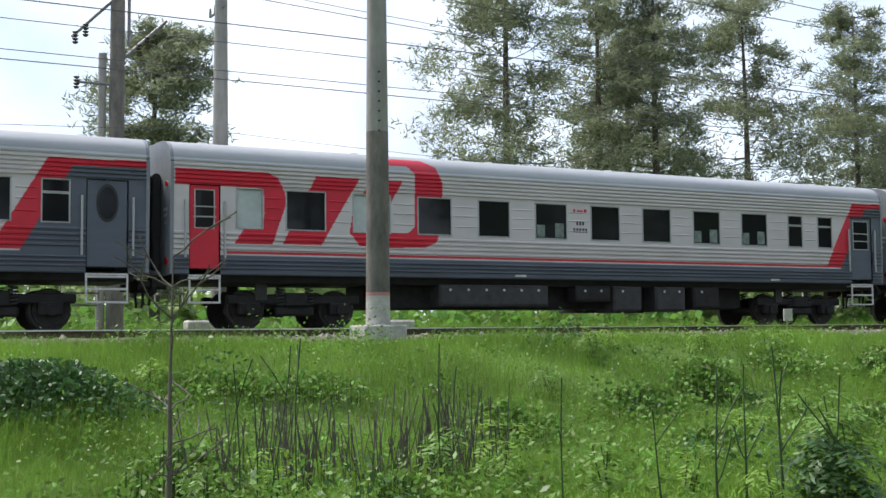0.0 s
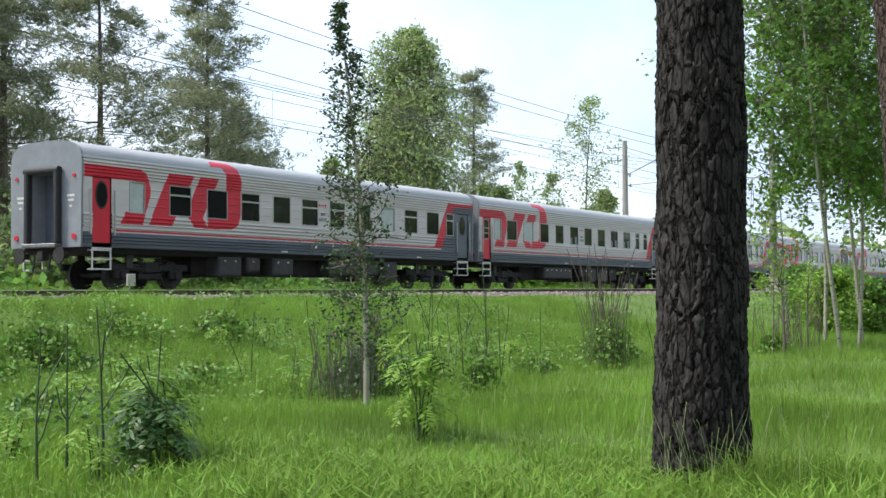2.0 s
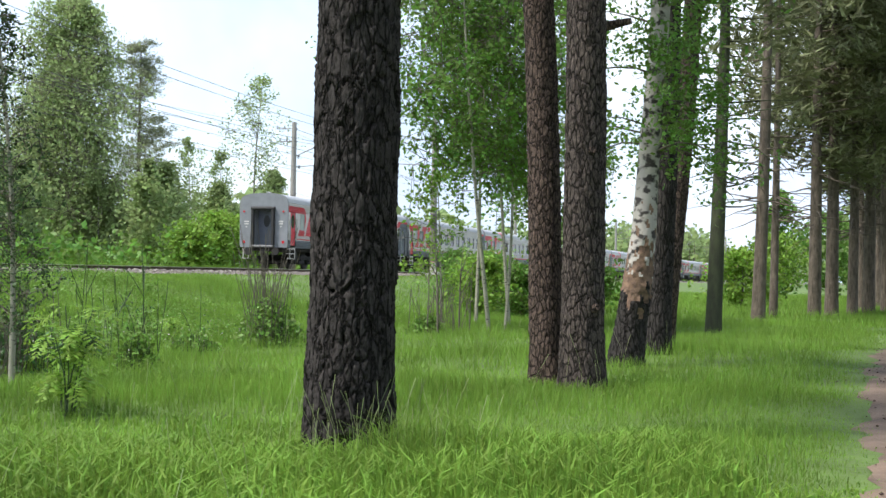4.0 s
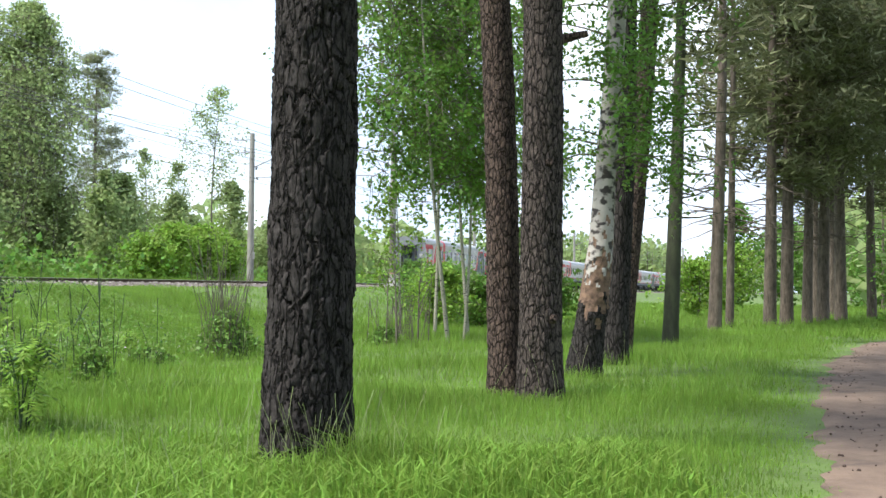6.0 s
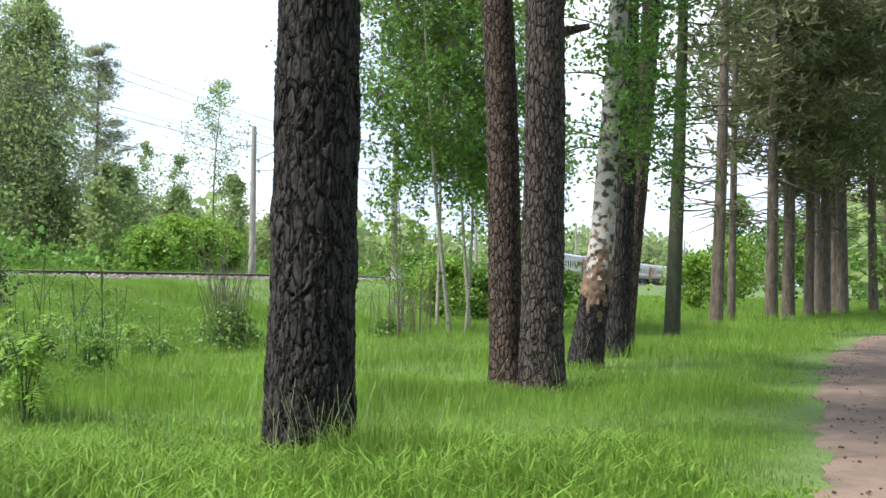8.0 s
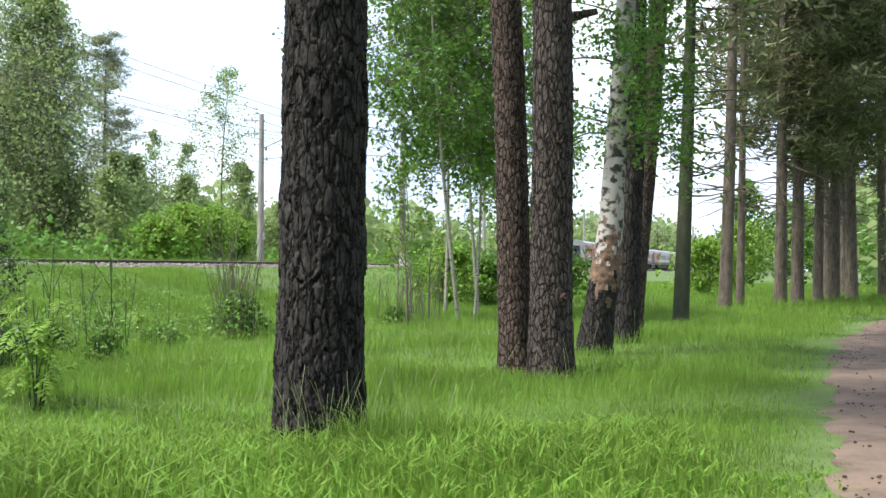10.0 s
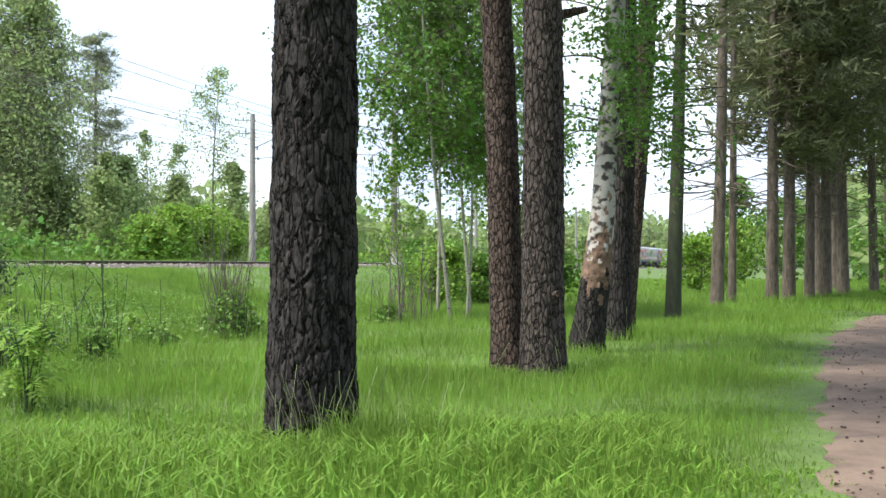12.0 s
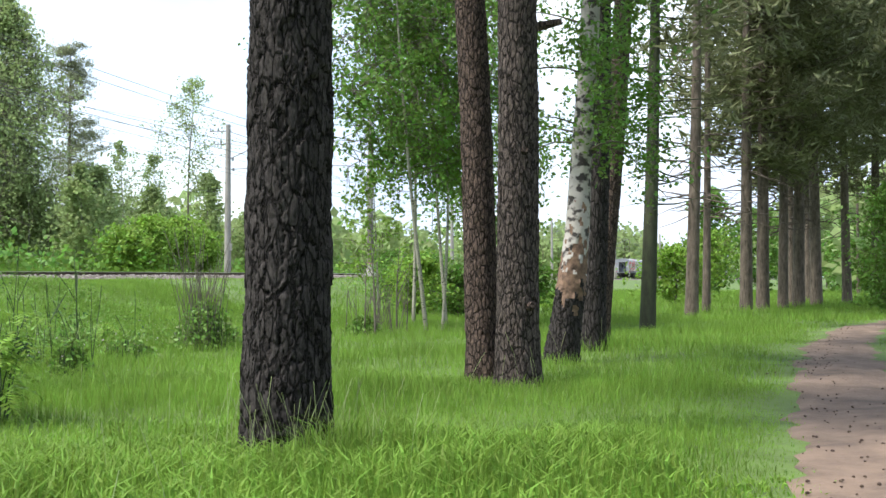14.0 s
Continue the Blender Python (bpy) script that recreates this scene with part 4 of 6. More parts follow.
def pine(x, y, h, r, crown, spread, seed, label, bark=M_BARK_FAR, needle=M_NEEDLE_HAZE, lean=(0, 0), clumps=150, tuft=0.42, per=5, tufts=26, dead=0, group="pines"):
    """A pine: tapered trunk, whorled limbs, flat uneven needle clouds."""
    rng = np.random.default_rng(seed)
    gz = float(ground_z(x, y))
    t = thing("pine_tree", pose(x, y, gz), label, "tree", group)
    k = np.linspace(0, 1, 22)
    bend = rng.normal(size=2) * 0.15
    pts = np.stack([lean[0] * k * h + bend[0] * np.sin(k * 3.1), lean[1] * k * h + bend[1] * np.sin(k * 2.7), k * h - 0.15 * (k == 0),
                    r * (1 - 0.86 * k ** 1.25) * (1 + 0.12 * np.exp(-k * h / 0.35))], 1)
    V, F = tubes([pts], 16)
    array_mesh("trunk", V, F, bark, t, True)
    limbs, C = [], []
    for i in range(clumps):
        f = crown + (1 - crown) * (i + rng.uniform(0, 1)) / clumps
        f = min(f, 0.985)
        base = np.array([np.interp(f, k, pts[:, c]) for c in range(3)])
        q = (f - crown) / (1 - crown)
        reach = spread * (0.35 + 0.9 * (1 - q) ** 0.8) * (0.55 if q < 0.06 else 1) * rng.uniform(0.45, 1.1)
        a = rng.uniform(0, 2 * np.pi)
        lp = limb_path(base, (np.cos(a), np.sin(a), 0.15 - 0.25 * (1 - q)), reach, max(0.02, r * 0.16 * (1 - 0.6 * q)), rng, up=0.55)
        limbs.append(lp)
        lp = np.array(lp)
        for pad in range(3):
            u = rng.uniform(0.45, 1.0) if pad else 1.0
            j = np.array([np.interp(u * 5, np.arange(6), lp[:, e]) for e in range(3)]) + rng.normal(size=3) * np.array([0.5, 0.5, 0.12]) * (pad > 0) * min(1, reach * 0.4)
            w = (0.28 + 0.12 * reach) * rng.uniform(0.6, 1.2)
            C.extend(j + rng.normal(size=(tufts, 3)) * np.array([w, w, w * 0.36]))
    for i in range(dead):
        f = rng.uniform(0.18, crown)
        base = np.array([np.interp(f, k, pts[:, c]) for c in range(3)])
        a = rng.uniform(0, 2 * np.pi)
        limbs.append(limb_path(base, (np.cos(a), np.sin(a), -0.05), rng.uniform(0.6, 2.8), 0.03, rng, up=-0.25, wob=0.14))
    V, F = tubes(limbs, 4)
    tagged(array_mesh("limb", V, F, bark, t, True), kind="stuff")
    V, F = needle_tufts(np.array(C), tuft, rng, per)
    array_mesh("crown", V, F, needle, t)
    return t


def leafy(name, x, y, h, r, crown, spread, seed, label, bark, leaf, size, count, droop=0.3, limbs_n=40, lean=(0, 0), group="", top_taper=1.0, category="tree", z=None, loose=0.09):
    """A broad-leaved tree or bush: trunk, ascending limbs, hanging twigs and many single leaves."""
    rng = np.random.default_rng(seed)
    gz = float(ground_z(x, y)) if z is None else z
    t = thing(name, pose(x, y, gz), label, category, group)
    k = np.linspace(0, 1, 16)
    wob = rng.normal(size=2) * 0.03 * h
    pts = np.stack([lean[0] * k * h + wob[0] * np.sin(k * 4), lean[1] * k * h + wob[1] * np.sin(k * 3.3), k * h - 0.1 * (k == 0), r * (1 - 0.92 * k) + 0.004], 1)
    V, F = tubes([pts], 12)
    array_mesh("trunk", V, F, bark, t, True)
    limbs, C = [], []
    per = max(1, count // limbs_n)
    for i in range(limbs_n):
        f = min(crown + (1 - crown) * (i + rng.uniform(0, 1)) / limbs_n, 0.97)
        base = np.array([np.interp(f, k, pts[:, c]) for c in range(3)])
        q = (f - crown) / (1 - crown)
        reach = spread * (np.sin(np.pi * (0.18 + 0.8 * q)) ** 0.8 * (1 - 0.25 * q * top_taper)) * rng.uniform(0.5, 1.15)
        a = rng.uniform(0, 2 * np.pi)
        lp = np.array(limb_path(base, (np.cos(a), np.sin(a), 0.7), reach, max(r * 0.22 * (1 - 0.7 * q), 0.008), rng, up=-droop * 1.6, wob=0.1))
        limbs.append(lp)
        nt = max(3, per // 14)
        for c in range(nt):
            j = int(rng.integers(2, 6))
            tip = lp[j, :3] + rng.normal(size=3) * reach * 0.16
            twig = tip + np.array([rng.normal() * 0.12, rng.normal() * 0.12, -droop * rng.uniform(0.3, 1.2)]) * reach * 0.45
            limbs.append([(*lp[j, :3], 0.008 * max(1, h / 8)), (*tip, 0.005 * max(1, h / 8)), (*twig, 0.002 * max(1, h / 8))])
            u = rng.uniform(0, 1, (14, 1))
            C.append(tip + (twig - tip) * u + rng.normal(size=(14, 3)) * (loose * reach + size * 0.7))
    V, F = tubes(limbs, 3)
    tagged(array_mesh("limb", V, F, M_TWIG if bark in (M_BIRCH, M_BIRCH_THIN) else bark, t, True), kind="stuff")
    V, F = leaf_quads(np.concatenate(C), size, rng, droop * 0.6)
    array_mesh("crown", V, F, leaf, t)
    return t


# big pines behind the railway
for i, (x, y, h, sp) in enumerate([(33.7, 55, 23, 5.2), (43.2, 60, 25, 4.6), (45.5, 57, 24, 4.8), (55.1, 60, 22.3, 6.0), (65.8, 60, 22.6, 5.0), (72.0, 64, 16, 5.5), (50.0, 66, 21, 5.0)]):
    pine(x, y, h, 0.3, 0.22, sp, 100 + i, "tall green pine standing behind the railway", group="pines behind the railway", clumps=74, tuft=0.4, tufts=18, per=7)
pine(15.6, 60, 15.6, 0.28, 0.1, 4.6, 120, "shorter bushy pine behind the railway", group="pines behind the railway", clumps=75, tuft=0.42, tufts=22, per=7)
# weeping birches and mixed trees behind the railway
leafy("birch_tree", 93.5, 60, 25.2, 0.3, 0.12, 8.5, 130, "large weeping birch with hanging pale green foliage", M_BIRCH, M_LEAF_HAZE, 0.17, 36000, 0.8, 170, group="trees behind the railway")
leafy("birch_tree", 101, 66, 21, 0.28, 0.1, 8.0, 131, "large weeping birch with hanging pale green foliage", M_BIRCH, M_LEAF_HAZE, 0.22, 15000, 0.75, 110, group="trees behind the railway")
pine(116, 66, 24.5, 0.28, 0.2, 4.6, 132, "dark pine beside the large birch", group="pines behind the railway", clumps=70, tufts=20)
leafy("young_tree", 91.2, 40.7, 16.3, 0.10, 0.4, 4.4, 133, "thin young aspen with sparse airy leaves", M_TWIG, M_LEAF_HAZE, 0.115, 2300, 0.0, 60, group="trees behind the railway", loose=0.1)
leafy("young_tree", 116, 60, 14.5, 0.13, 0.2, 3.2, 134, "slim young birch behind the railway", M_BIRCH, M_LEAF_HAZE, 0.16, 2000, 0.3, 50, group="trees behind the railway", loose=0.15)
leafy("young_tree", 124, 60, 14.0, 0.13, 0.2, 3.4, 135, "slim young birch behind the railway", M_BIRCH, M_LEAF_HAZE, 0.16, 2200, 0.3, 50, group="trees behind the railway", loose=0.15)
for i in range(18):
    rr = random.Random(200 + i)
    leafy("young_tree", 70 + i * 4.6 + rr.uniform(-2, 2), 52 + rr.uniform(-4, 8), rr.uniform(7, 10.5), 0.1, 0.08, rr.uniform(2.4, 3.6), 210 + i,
          "young birch in the thicket behind the railway", M_BIRCH, M_LEAF_HAZE, 0.2, 4200, 0.35, 44, group="thicket behind the railway", loose=0.14)
# the round bright bush by the far track
for i, (x, y, h, sp) in enumerate([(80, 41, 3.2, 2.4), (85, 41.5, 4.4, 3.0), (90.5, 42, 4.7, 3.2), (96, 42, 3.8, 2.6)]):
    leafy("bush", x, y, h, 0.08, 0.02, sp, 240 + i, "rounded bright green bush beside the far track", M_TWIG, M_LEAF_BRIGHT, 0.15, 6500, 0.2, 70, group="bushes by the far track", category="bush")


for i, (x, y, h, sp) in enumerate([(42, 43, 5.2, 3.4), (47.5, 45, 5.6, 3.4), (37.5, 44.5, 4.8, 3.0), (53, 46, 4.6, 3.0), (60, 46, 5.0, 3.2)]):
    leafy("bush", x, y, h, 0.08, 0.02, sp, 260 + i, "rounded light green bush behind the railway", M_TWIG, M_LEAF_HAZE, 0.15, 5500, 0.2, 70, group="bushes by the far track", category="bush")


def far_woods():
    """Distant mixed woods as leaf masses on thin trunks, uncountable."""
    rng = np.random.default_rng(77)
    C, S, trunks = [], [], []
    for i in range(860):
        u = rng.uniform(0, 1)
        x, y = (rng.uniform(-140, 620), rng.uniform(72, 150)) if u < 0.72 else (rng.uniform(130, 900), rng.uniform(45, 75))
        h = rng.uniform(8, 14) * (1.25 if x > 250 else 1.0) * (0.62 if -140 < x < 35 else 1.0)
        if i >= 640:
            x, y = (rng.uniform(95, 210), rng.uniform(-95, -12)) if i < 760 else (rng.uniform(260, 700), rng.uniform(-30, 46))
            h = rng.uniform(11, 18)
        if x > 150 and abs(y + float(bend(x)) - 27) < 11:
            continue
        n = 120 if x < 250 else 60
        q = rng.normal(size=(n, 3))
        q /= np.linalg.norm(q, axis=1)[:, None]
        q *= rng.uniform(0.55, 1.05, (n, 1)) * np.array([h * 0.3, h * 0.3, h * 0.48])
        C.append(q + np.array([x, y, 0.6 + h * 0.48]))
        trunks.append([(x, y, 0, 0.14), (x, y, h * 0.5, 0.1), (x, y, h * 0.85, 0.04)])
    # wooded rise beyond the curve of the railway
    for i in range(190):
        x = rng.uniform(320, 480)
        y = 27 - float(bend(x)) + rng.uniform(12, 50)
        h = np.interp(np.degrees(np.arctan2(y, x)), [0, 1, 4, 9], [8, 11, 20, 19]) * rng.uniform(0.8, 1.05)
        q = rng.normal(size=(90, 3))
        q /= np.linalg.norm(q, axis=1)[:, None]
        q *= rng.uniform(0.4, 1.05, (90, 1)) * np.array([h * 0.27, h * 0.27, h * 0.48])
        C.append(q + np.array([x, y, 0.5 + h * 0.48]))
        trunks.append([(x, y, 0, 0.14), (x, y, h * 0.5, 0.1), (x, y, h * 0.85, 0.04)])
    for i in range(360):
        x, y = rng.uniform(-40, 190), rng.uniform(40, 54)
        h = rng.uniform(1.2, 2.6) * (1.5 if 45 < x < 86 else 1.0)
        q = rng.normal(size=(70, 3)) * np.array([h * 0.5, h * 0.5, h * 0.22]) + np.array([x, y, 1.0 + h * 0.5])
        q[:, 2] = np.maximum(q[:, 2], 1.1)
        S.append(q)
    # scrub in the darker leaf colour, standing in for shade under the trees
    V, F = leaf_quads(np.concatenate(S), 0.24, rng, 0.2, 0.7)
    tagged(array_mesh("lineside_scrub", V, F, M_LEAF), "low green scrub beyond the railway", "scrub", kind="stuff")
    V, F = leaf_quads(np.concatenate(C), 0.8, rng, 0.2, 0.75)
    tagged(array_mesh("far_woods", V, F, M_LEAF_HAZE), "distant mixed green woods beyond the railway", "woods", kind="stuff")
    V, F = tubes(trunks, 5)
    tagged(array_mesh("far_trunks", V, F, M_BARK_FAR), "thin trunks of the distant woods", "woods", kind="stuff")


far_woods()


# ---- the near pine trunk and the pine avenue ----
def rough_trunk(name, x, y, h, r_base, r_top, lean, seed, label, material, plates=(0.085, 0.22), depth=0.035, flare=0.18, knots=(), seg=132, dz=0.03, upto=7.0, group="pines along the path"):
    """A thick pine stem with deep bark plates: rings pushed out or in by a stretched cell pattern."""
    rng = np.random.default_rng(seed)
    gz = float(ground_z(x, y))
    t = thing("pine_tree", pose(x, y, gz), label, "tree", group)
    nz = int(upto / dz)
    zz = np.linspace(-0.15, upto, nz)
    an = np.linspace(0, 2 * np.pi, seg, endpoint=False)
    Z, A = np.meshgrid(zz, an, indexing="ij")
    R = r_top + (r_base - r_top) * np.clip(1 - Z / h, 0, 1) ** 1.1
    R = R + r_base * flare * np.exp(-np.clip(Z, 0, None) / 0.28) * (1 + 0.4 * np.sin(A * 4 + seed))
    # cells on the unrolled stem
    circ = 2 * np.pi * r_base
    nu, nv = max(6, int(circ / plates[0])), int((upto + 0.5) / plates[1])
    U, W = A / (2 * np.pi) * nu, (Z + 0.2) / plates[1]
    U = U + 0.25 * np.sin(W * 2.1 + seed) + 0.14 * np.sin(W * 7.3 + A * 2) + rng.normal(size=U.shape) * 0.035
    W = W + 0.12 * np.sin(U * 6.1 + W * 1.7) + rng.normal(size=U.shape) * 0.02 + 0.5 * (np.floor(U).astype(int) % 2)
    jx, jy = rng.uniform(0.1, 0.9, (nu, nv + 6)), rng.uniform(0.1, 0.9, (nu, nv + 6))
    tone = rng.uniform(-1, 1, (nu, nv + 6))
    iu, iw = np.floor(U).astype(int), np.floor(W).astype(int)
    d1 = np.full(U.shape, 9.0)
    d2 = np.full(U.shape, 9.0)
    lift = np.zeros(U.shape)
    for a in (-1, 0, 1):
        for b in (-1, 0, 1):
            cu, cw = (iu + a), np.clip(iw + b, 0, nv + 5)
            d = np.hypot((iu + a + jx[cu % nu, cw] - U), (cw + jy[cu % nu, cw] - W))
            closer = d < d1
            d2 = np.where(closer, d1, np.minimum(d2, d))
            lift = np.where(closer, tone[cu % nu, cw], lift)
            d1 = np.where(closer, d, d1)
    e = np.clip((d2 - d1) / 0.11, 0, 1)
    R = R + depth * (e ** 0.5 - 0.75) + depth * 0.3 * lift * e + rng.normal(size=R.shape) * depth * 0.09
    k = Z / h
    CX, CY = lean[0] * Z + 0.03 * np.sin(Z * 0.8 + seed), lean[1] * Z + 0.03 * np.cos(Z * 0.7)
    V = np.stack([CX + R * np.cos(A), CY + R * np.sin(A), Z], -1).reshape(-1, 3)
    i, j = np.meshgrid(np.arange(nz - 1), np.arange(seg), indexing="ij")
    a_, b_ = i * seg + j, i * seg + (j + 1) % seg
    array_mesh("trunk", V, np.stack([a_, b_, b_ + seg, a_ + seg], -1).reshape(-1, 4), material, t, True)
    # the stem above, and the crown out of sight of the path
    zt = np.linspace(upto - 0.05, h, 14)
    up = np.stack([lean[0] * zt + 0.03 * np.sin(zt * 0.8 + seed), lean[1] * zt + 0.03 * np.cos(zt * 0.7), zt,
                   np.interp(zt, [upto - 0.05, h], [r_top + (r_base - r_top) * (1 - upto / h) ** 1.1, 0.05])], 1)
    V, F = tubes([up], 16)
    array_mesh("upper_trunk", V, F, M_BARK_MID, t, True)
    limbs, C = [], []
    for q in range(70):
        f = rng.uniform(0.55, 0.98)
        base = np.array([np.interp(f * h, zt, up[:, c]) for c in range(3)]) if f * h > upto else np.array([lean[0] * f * h, lean[1] * f * h, f * h])
        a = rng.uniform(0, 2 * np.pi)
        lp = np.array(limb_path(base, (np.cos(a), np.sin(a), 0.1), rng.uniform(1.2, 4.2) * (1.25 - f), 0.06, rng, up=0.5))
        limbs.append(lp)
        for c in range(40):
            C.append(lp[int(rng.integers(2, 6)), :3] + rng.normal(size=3) * np.array([0.4, 0.4, 0.2]))
    V, F = tubes(limbs, 5)
    array_mesh("limb", V, F, M_BARK_FAR, t, True)
    V, F = needle_tufts(np.array(C), 0.55, rng, 6)
    array_mesh("crown", V, F, M_BARK_NEEDLE, t)
    for kx, ka, kl, kr in knots:
        bm = bmesh.new()
        c = Vector((lean[0] * kx, lean[1] * kx, kx))
        d = Vector((math.cos(ka), math.sin(ka), 0.25))
        rr = r_top + (r_base - r_top) * (1 - kx / h)
        rod(bm, c + d * rr * 0.7, c + d * (rr + kl), kr, kr * 0.6, 10)
        part("branch_stub", bm, M_BARK_MID, t)
    return t


rough_trunk("pine", 9.28, 2.9, 19, 0.366, 0.243, (0.0, 0.018), 11, "thick old pine trunk with deep dark plated bark", M_BARK, plates=(0.145, 0.36), depth=0.05, seg=190, dz=0.022,
            knots=[(3.85, -0.5, 0.12, 0.07)])
rough_trunk("pine", 15.13, 2.28, 19, 0.22, 0.14, (0.0, 0.05), 12, "pine trunk with brown plated bark leaning on its twin", M_BARK_MID, plates=(0.10, 0.16), depth=0.022, seg=96)
rough_trunk("pine", 14.62, 1.76, 20, 0.27, 0.16, (0.0, 0.012), 13, "stout pine trunk with grey-brown bark and broken branch stubs", M_BARK_GREY, plates=(0.10, 0.18), depth=0.026, seg=110,
            knots=[(4.5, -1.25, 0.35, 0.07), (2.9, -2.6, 0.03, 0.06), (0.95, -2.4, 0.05, 0.07)])
rough_trunk("pine", 23.6, 1.52, 20, 0.20, 0.13, (0.003, -0.072), 14, "leaning reddish pine trunk behind the old birch", M_BARK_MID, plates=(0.1, 0.18), depth=0.022, seg=72, dz=0.04)
rough_trunk("pine", 21.2, 1.40, 18, 0.21, 0.13, (0.0, -0.018), 15, "dark straight pine trunk behind the old birch", M_BARK, plates=(0.1, 0.2), depth=0.024, seg=72, dz=0.04)
AVENUE = [(33.7, 1.04, 0.21, 17, 0.012), (43.4, -0.08, 0.225, 20, 0.0), (47.9, -0.62, 0.155, 19, 0.0), (52.4, -2.3, 0.26, 20, 0.0), (53.7, -3.05, 0.27, 21, 0.002),
          (55.3, -4.0, 0.22, 19, 0.0), (56.8, -4.8, 0.26, 20, -0.002), (60.8, -5.95, 0.28, 21, 0.0), (64, -5.0, 0.2, 18, 0.0), (68, -8.2, 0.25, 20, 0.0), (74, -10.5, 0.28, 21, 0.0),
          (72, -6.5, 0.22, 19, 0.0), (84, -14.5, 0.27, 20, 0.0), (60, -12.8, 0.28, 20, 0.0), (70, -18.5, 0.27, 20, 0.0), (50, -14.5, 0.28, 20, 0.0), (40, -12.2, 0.3, 20, 0.0)]
for i, (x, y, r, h, ln) in enumerate(AVENUE):
    pine(0.95 * x, 0.95 * y - 0.03, h, r, (0.45, 0.33, 0.36)[i] if i < 3 else 0.27 + 0.045 * (i * 7 % 5), 3.6 if i > 2 else 2.3, 300 + i, "tall slender pine beside the dirt path" if i else "slim mossy pine trunk with bare dead twigs", M_BARK_FAR if i else M_BARK_MOSS, M_BARK_NEEDLE, (ln, -ln), (54 if i > 2 else 20), 0.5, 6, 11 if i > 2 else 6, dead=24, group="pines along the path")


# pines added out of view, behind and beside the camera, to block sky light
shade_pine = pine(4, -9, 20, 0.28, 0.35, 4.5, 340, "unseen tall pine added near the path to block light", M_BARK_FAR, M_BARK_NEEDLE, (0, 0), 70, 0.6, 3, 16, group="pines along the path")
for x, y, a in ((-7, -8, 40), (-16, -6, 80), (-12, 2, 200), (12, -12, 130), (20, -15, 260), (-2, -15, 310), (30, -18, 15)):
    copy_thing(shade_pine, pose(x, y, 0, 0, 0, a))


def old_birch():
    """The leaning birch with a black mossy foot and peeling white bark."""
    t = thing("old_birch", pose(18.85, 1.78, float(ground_z(18.85, 1.78))), "leaning old birch with torn white bark and black foot", "tree")
    rng = np.random.default_rng(41)
    # one stem, parted by its bark: dark foot, torn brown patches, white above
    zz = np.arange(-0.15, 15, 0.035)
    cy = np.interp(zz, [-0.15, 0, 0.83, 1.37, 2.1, 3.2, 4.6, 6, 15], [0.0, -0.03, -0.15, -0.22, -0.31, -0.37, -0.48, -0.55, -0.4])
    rad = np.interp(zz, [-0.15, 0.1, 0.45, 0.83, 1.3, 1.6, 2.1, 3.2, 4.6, 6, 15], [0.33, 0.29, 0.25, 0.235, 0.24, 0.22, 0.195, 0.167, 0.157, 0.15, 0.02])
    seg = 44
    an = np.linspace(0, 2 * np.pi, seg, endpoint=False)
    Z, A = np.meshgrid(zz, an, indexing="ij")
    wave = np.sin(A * 3 + Z * 4.1) + np.sin(A * 5 - Z * 7.3 + 1) + 0.8 * np.sin(A * 9 + Z * 15) + 0.6 * np.sin(A * 2 + Z * 23)
    bark_kind = np.where(Z + 0.13 * wave < 1.05, 0, np.where((Z + 0.22 * wave < 1.75) | ((Z < 2.6) & (wave > 1.9)), 1, 2))
    R = rad[:, None] + np.where(bark_kind == 0, 0.014, np.where(bark_kind == 1, -0.008, 0.004)) + rng.normal(size=Z.shape) * np.where(bark_kind == 2, 0.001, 0.008)
    V = np.stack([R * np.cos(A), cy[:, None] + R * np.sin(A), Z], -1).reshape(-1, 3)
    i, j = np.meshgrid(np.arange(len(zz) - 1), np.arange(seg), indexing="ij")
    a, b = i * seg + j, i * seg + (j + 1) % seg
    Q, kind_of = np.stack([a, b, b + seg, a + seg], -1).reshape(-1, 4), bark_kind[:-1].reshape(-1)
    torn = mat("torn_bark", (0.27, 0.17, 0.115), 0.85, scale=9, dark=(0.07, 0.045, 0.033), bump=0.6)
    for k, (nm, m) in enumerate((("foot", M_BARK), ("torn_bark", torn), ("trunk", M_BIRCH))):
        used, F = np.unique(Q[kind_of == k], return_inverse=True)
        array_mesh(nm, V[used], F.reshape(-1, 4), m, t, True)
    limbs, C = [], []
    for q in range(58):
        z = 3.3 + 11 * rng.uniform() ** 1.35
        a = rng.uniform(0, 2 * np.pi)
        root = (0.0, float(np.interp(z, zz, cy)), z)
        lp = np.array(limb_path(root, (np.cos(a), np.sin(a), 0.55), rng.uniform(0.8, 1.9), 0.022, rng, up=-1.0, wob=0.12))
        limbs.append(lp)
        tips = lp[2:, :3].repeat(5, axis=0) + rng.normal(size=(20, 3)) * 0.26
        C.append(np.repeat(tips, 11, axis=0) + rng.normal(size=(220, 3)) * 0.1)
    V, F = tubes(limbs, 5)
    tagged(array_mesh("limb", V, F, M_TWIG, t, True), kind="stuff")
    V, F = leaf_quads(np.concatenate(C), 0.046, rng, 0.4)
    array_mesh("crown", V, F, M_LEAF, t)


old_birch()
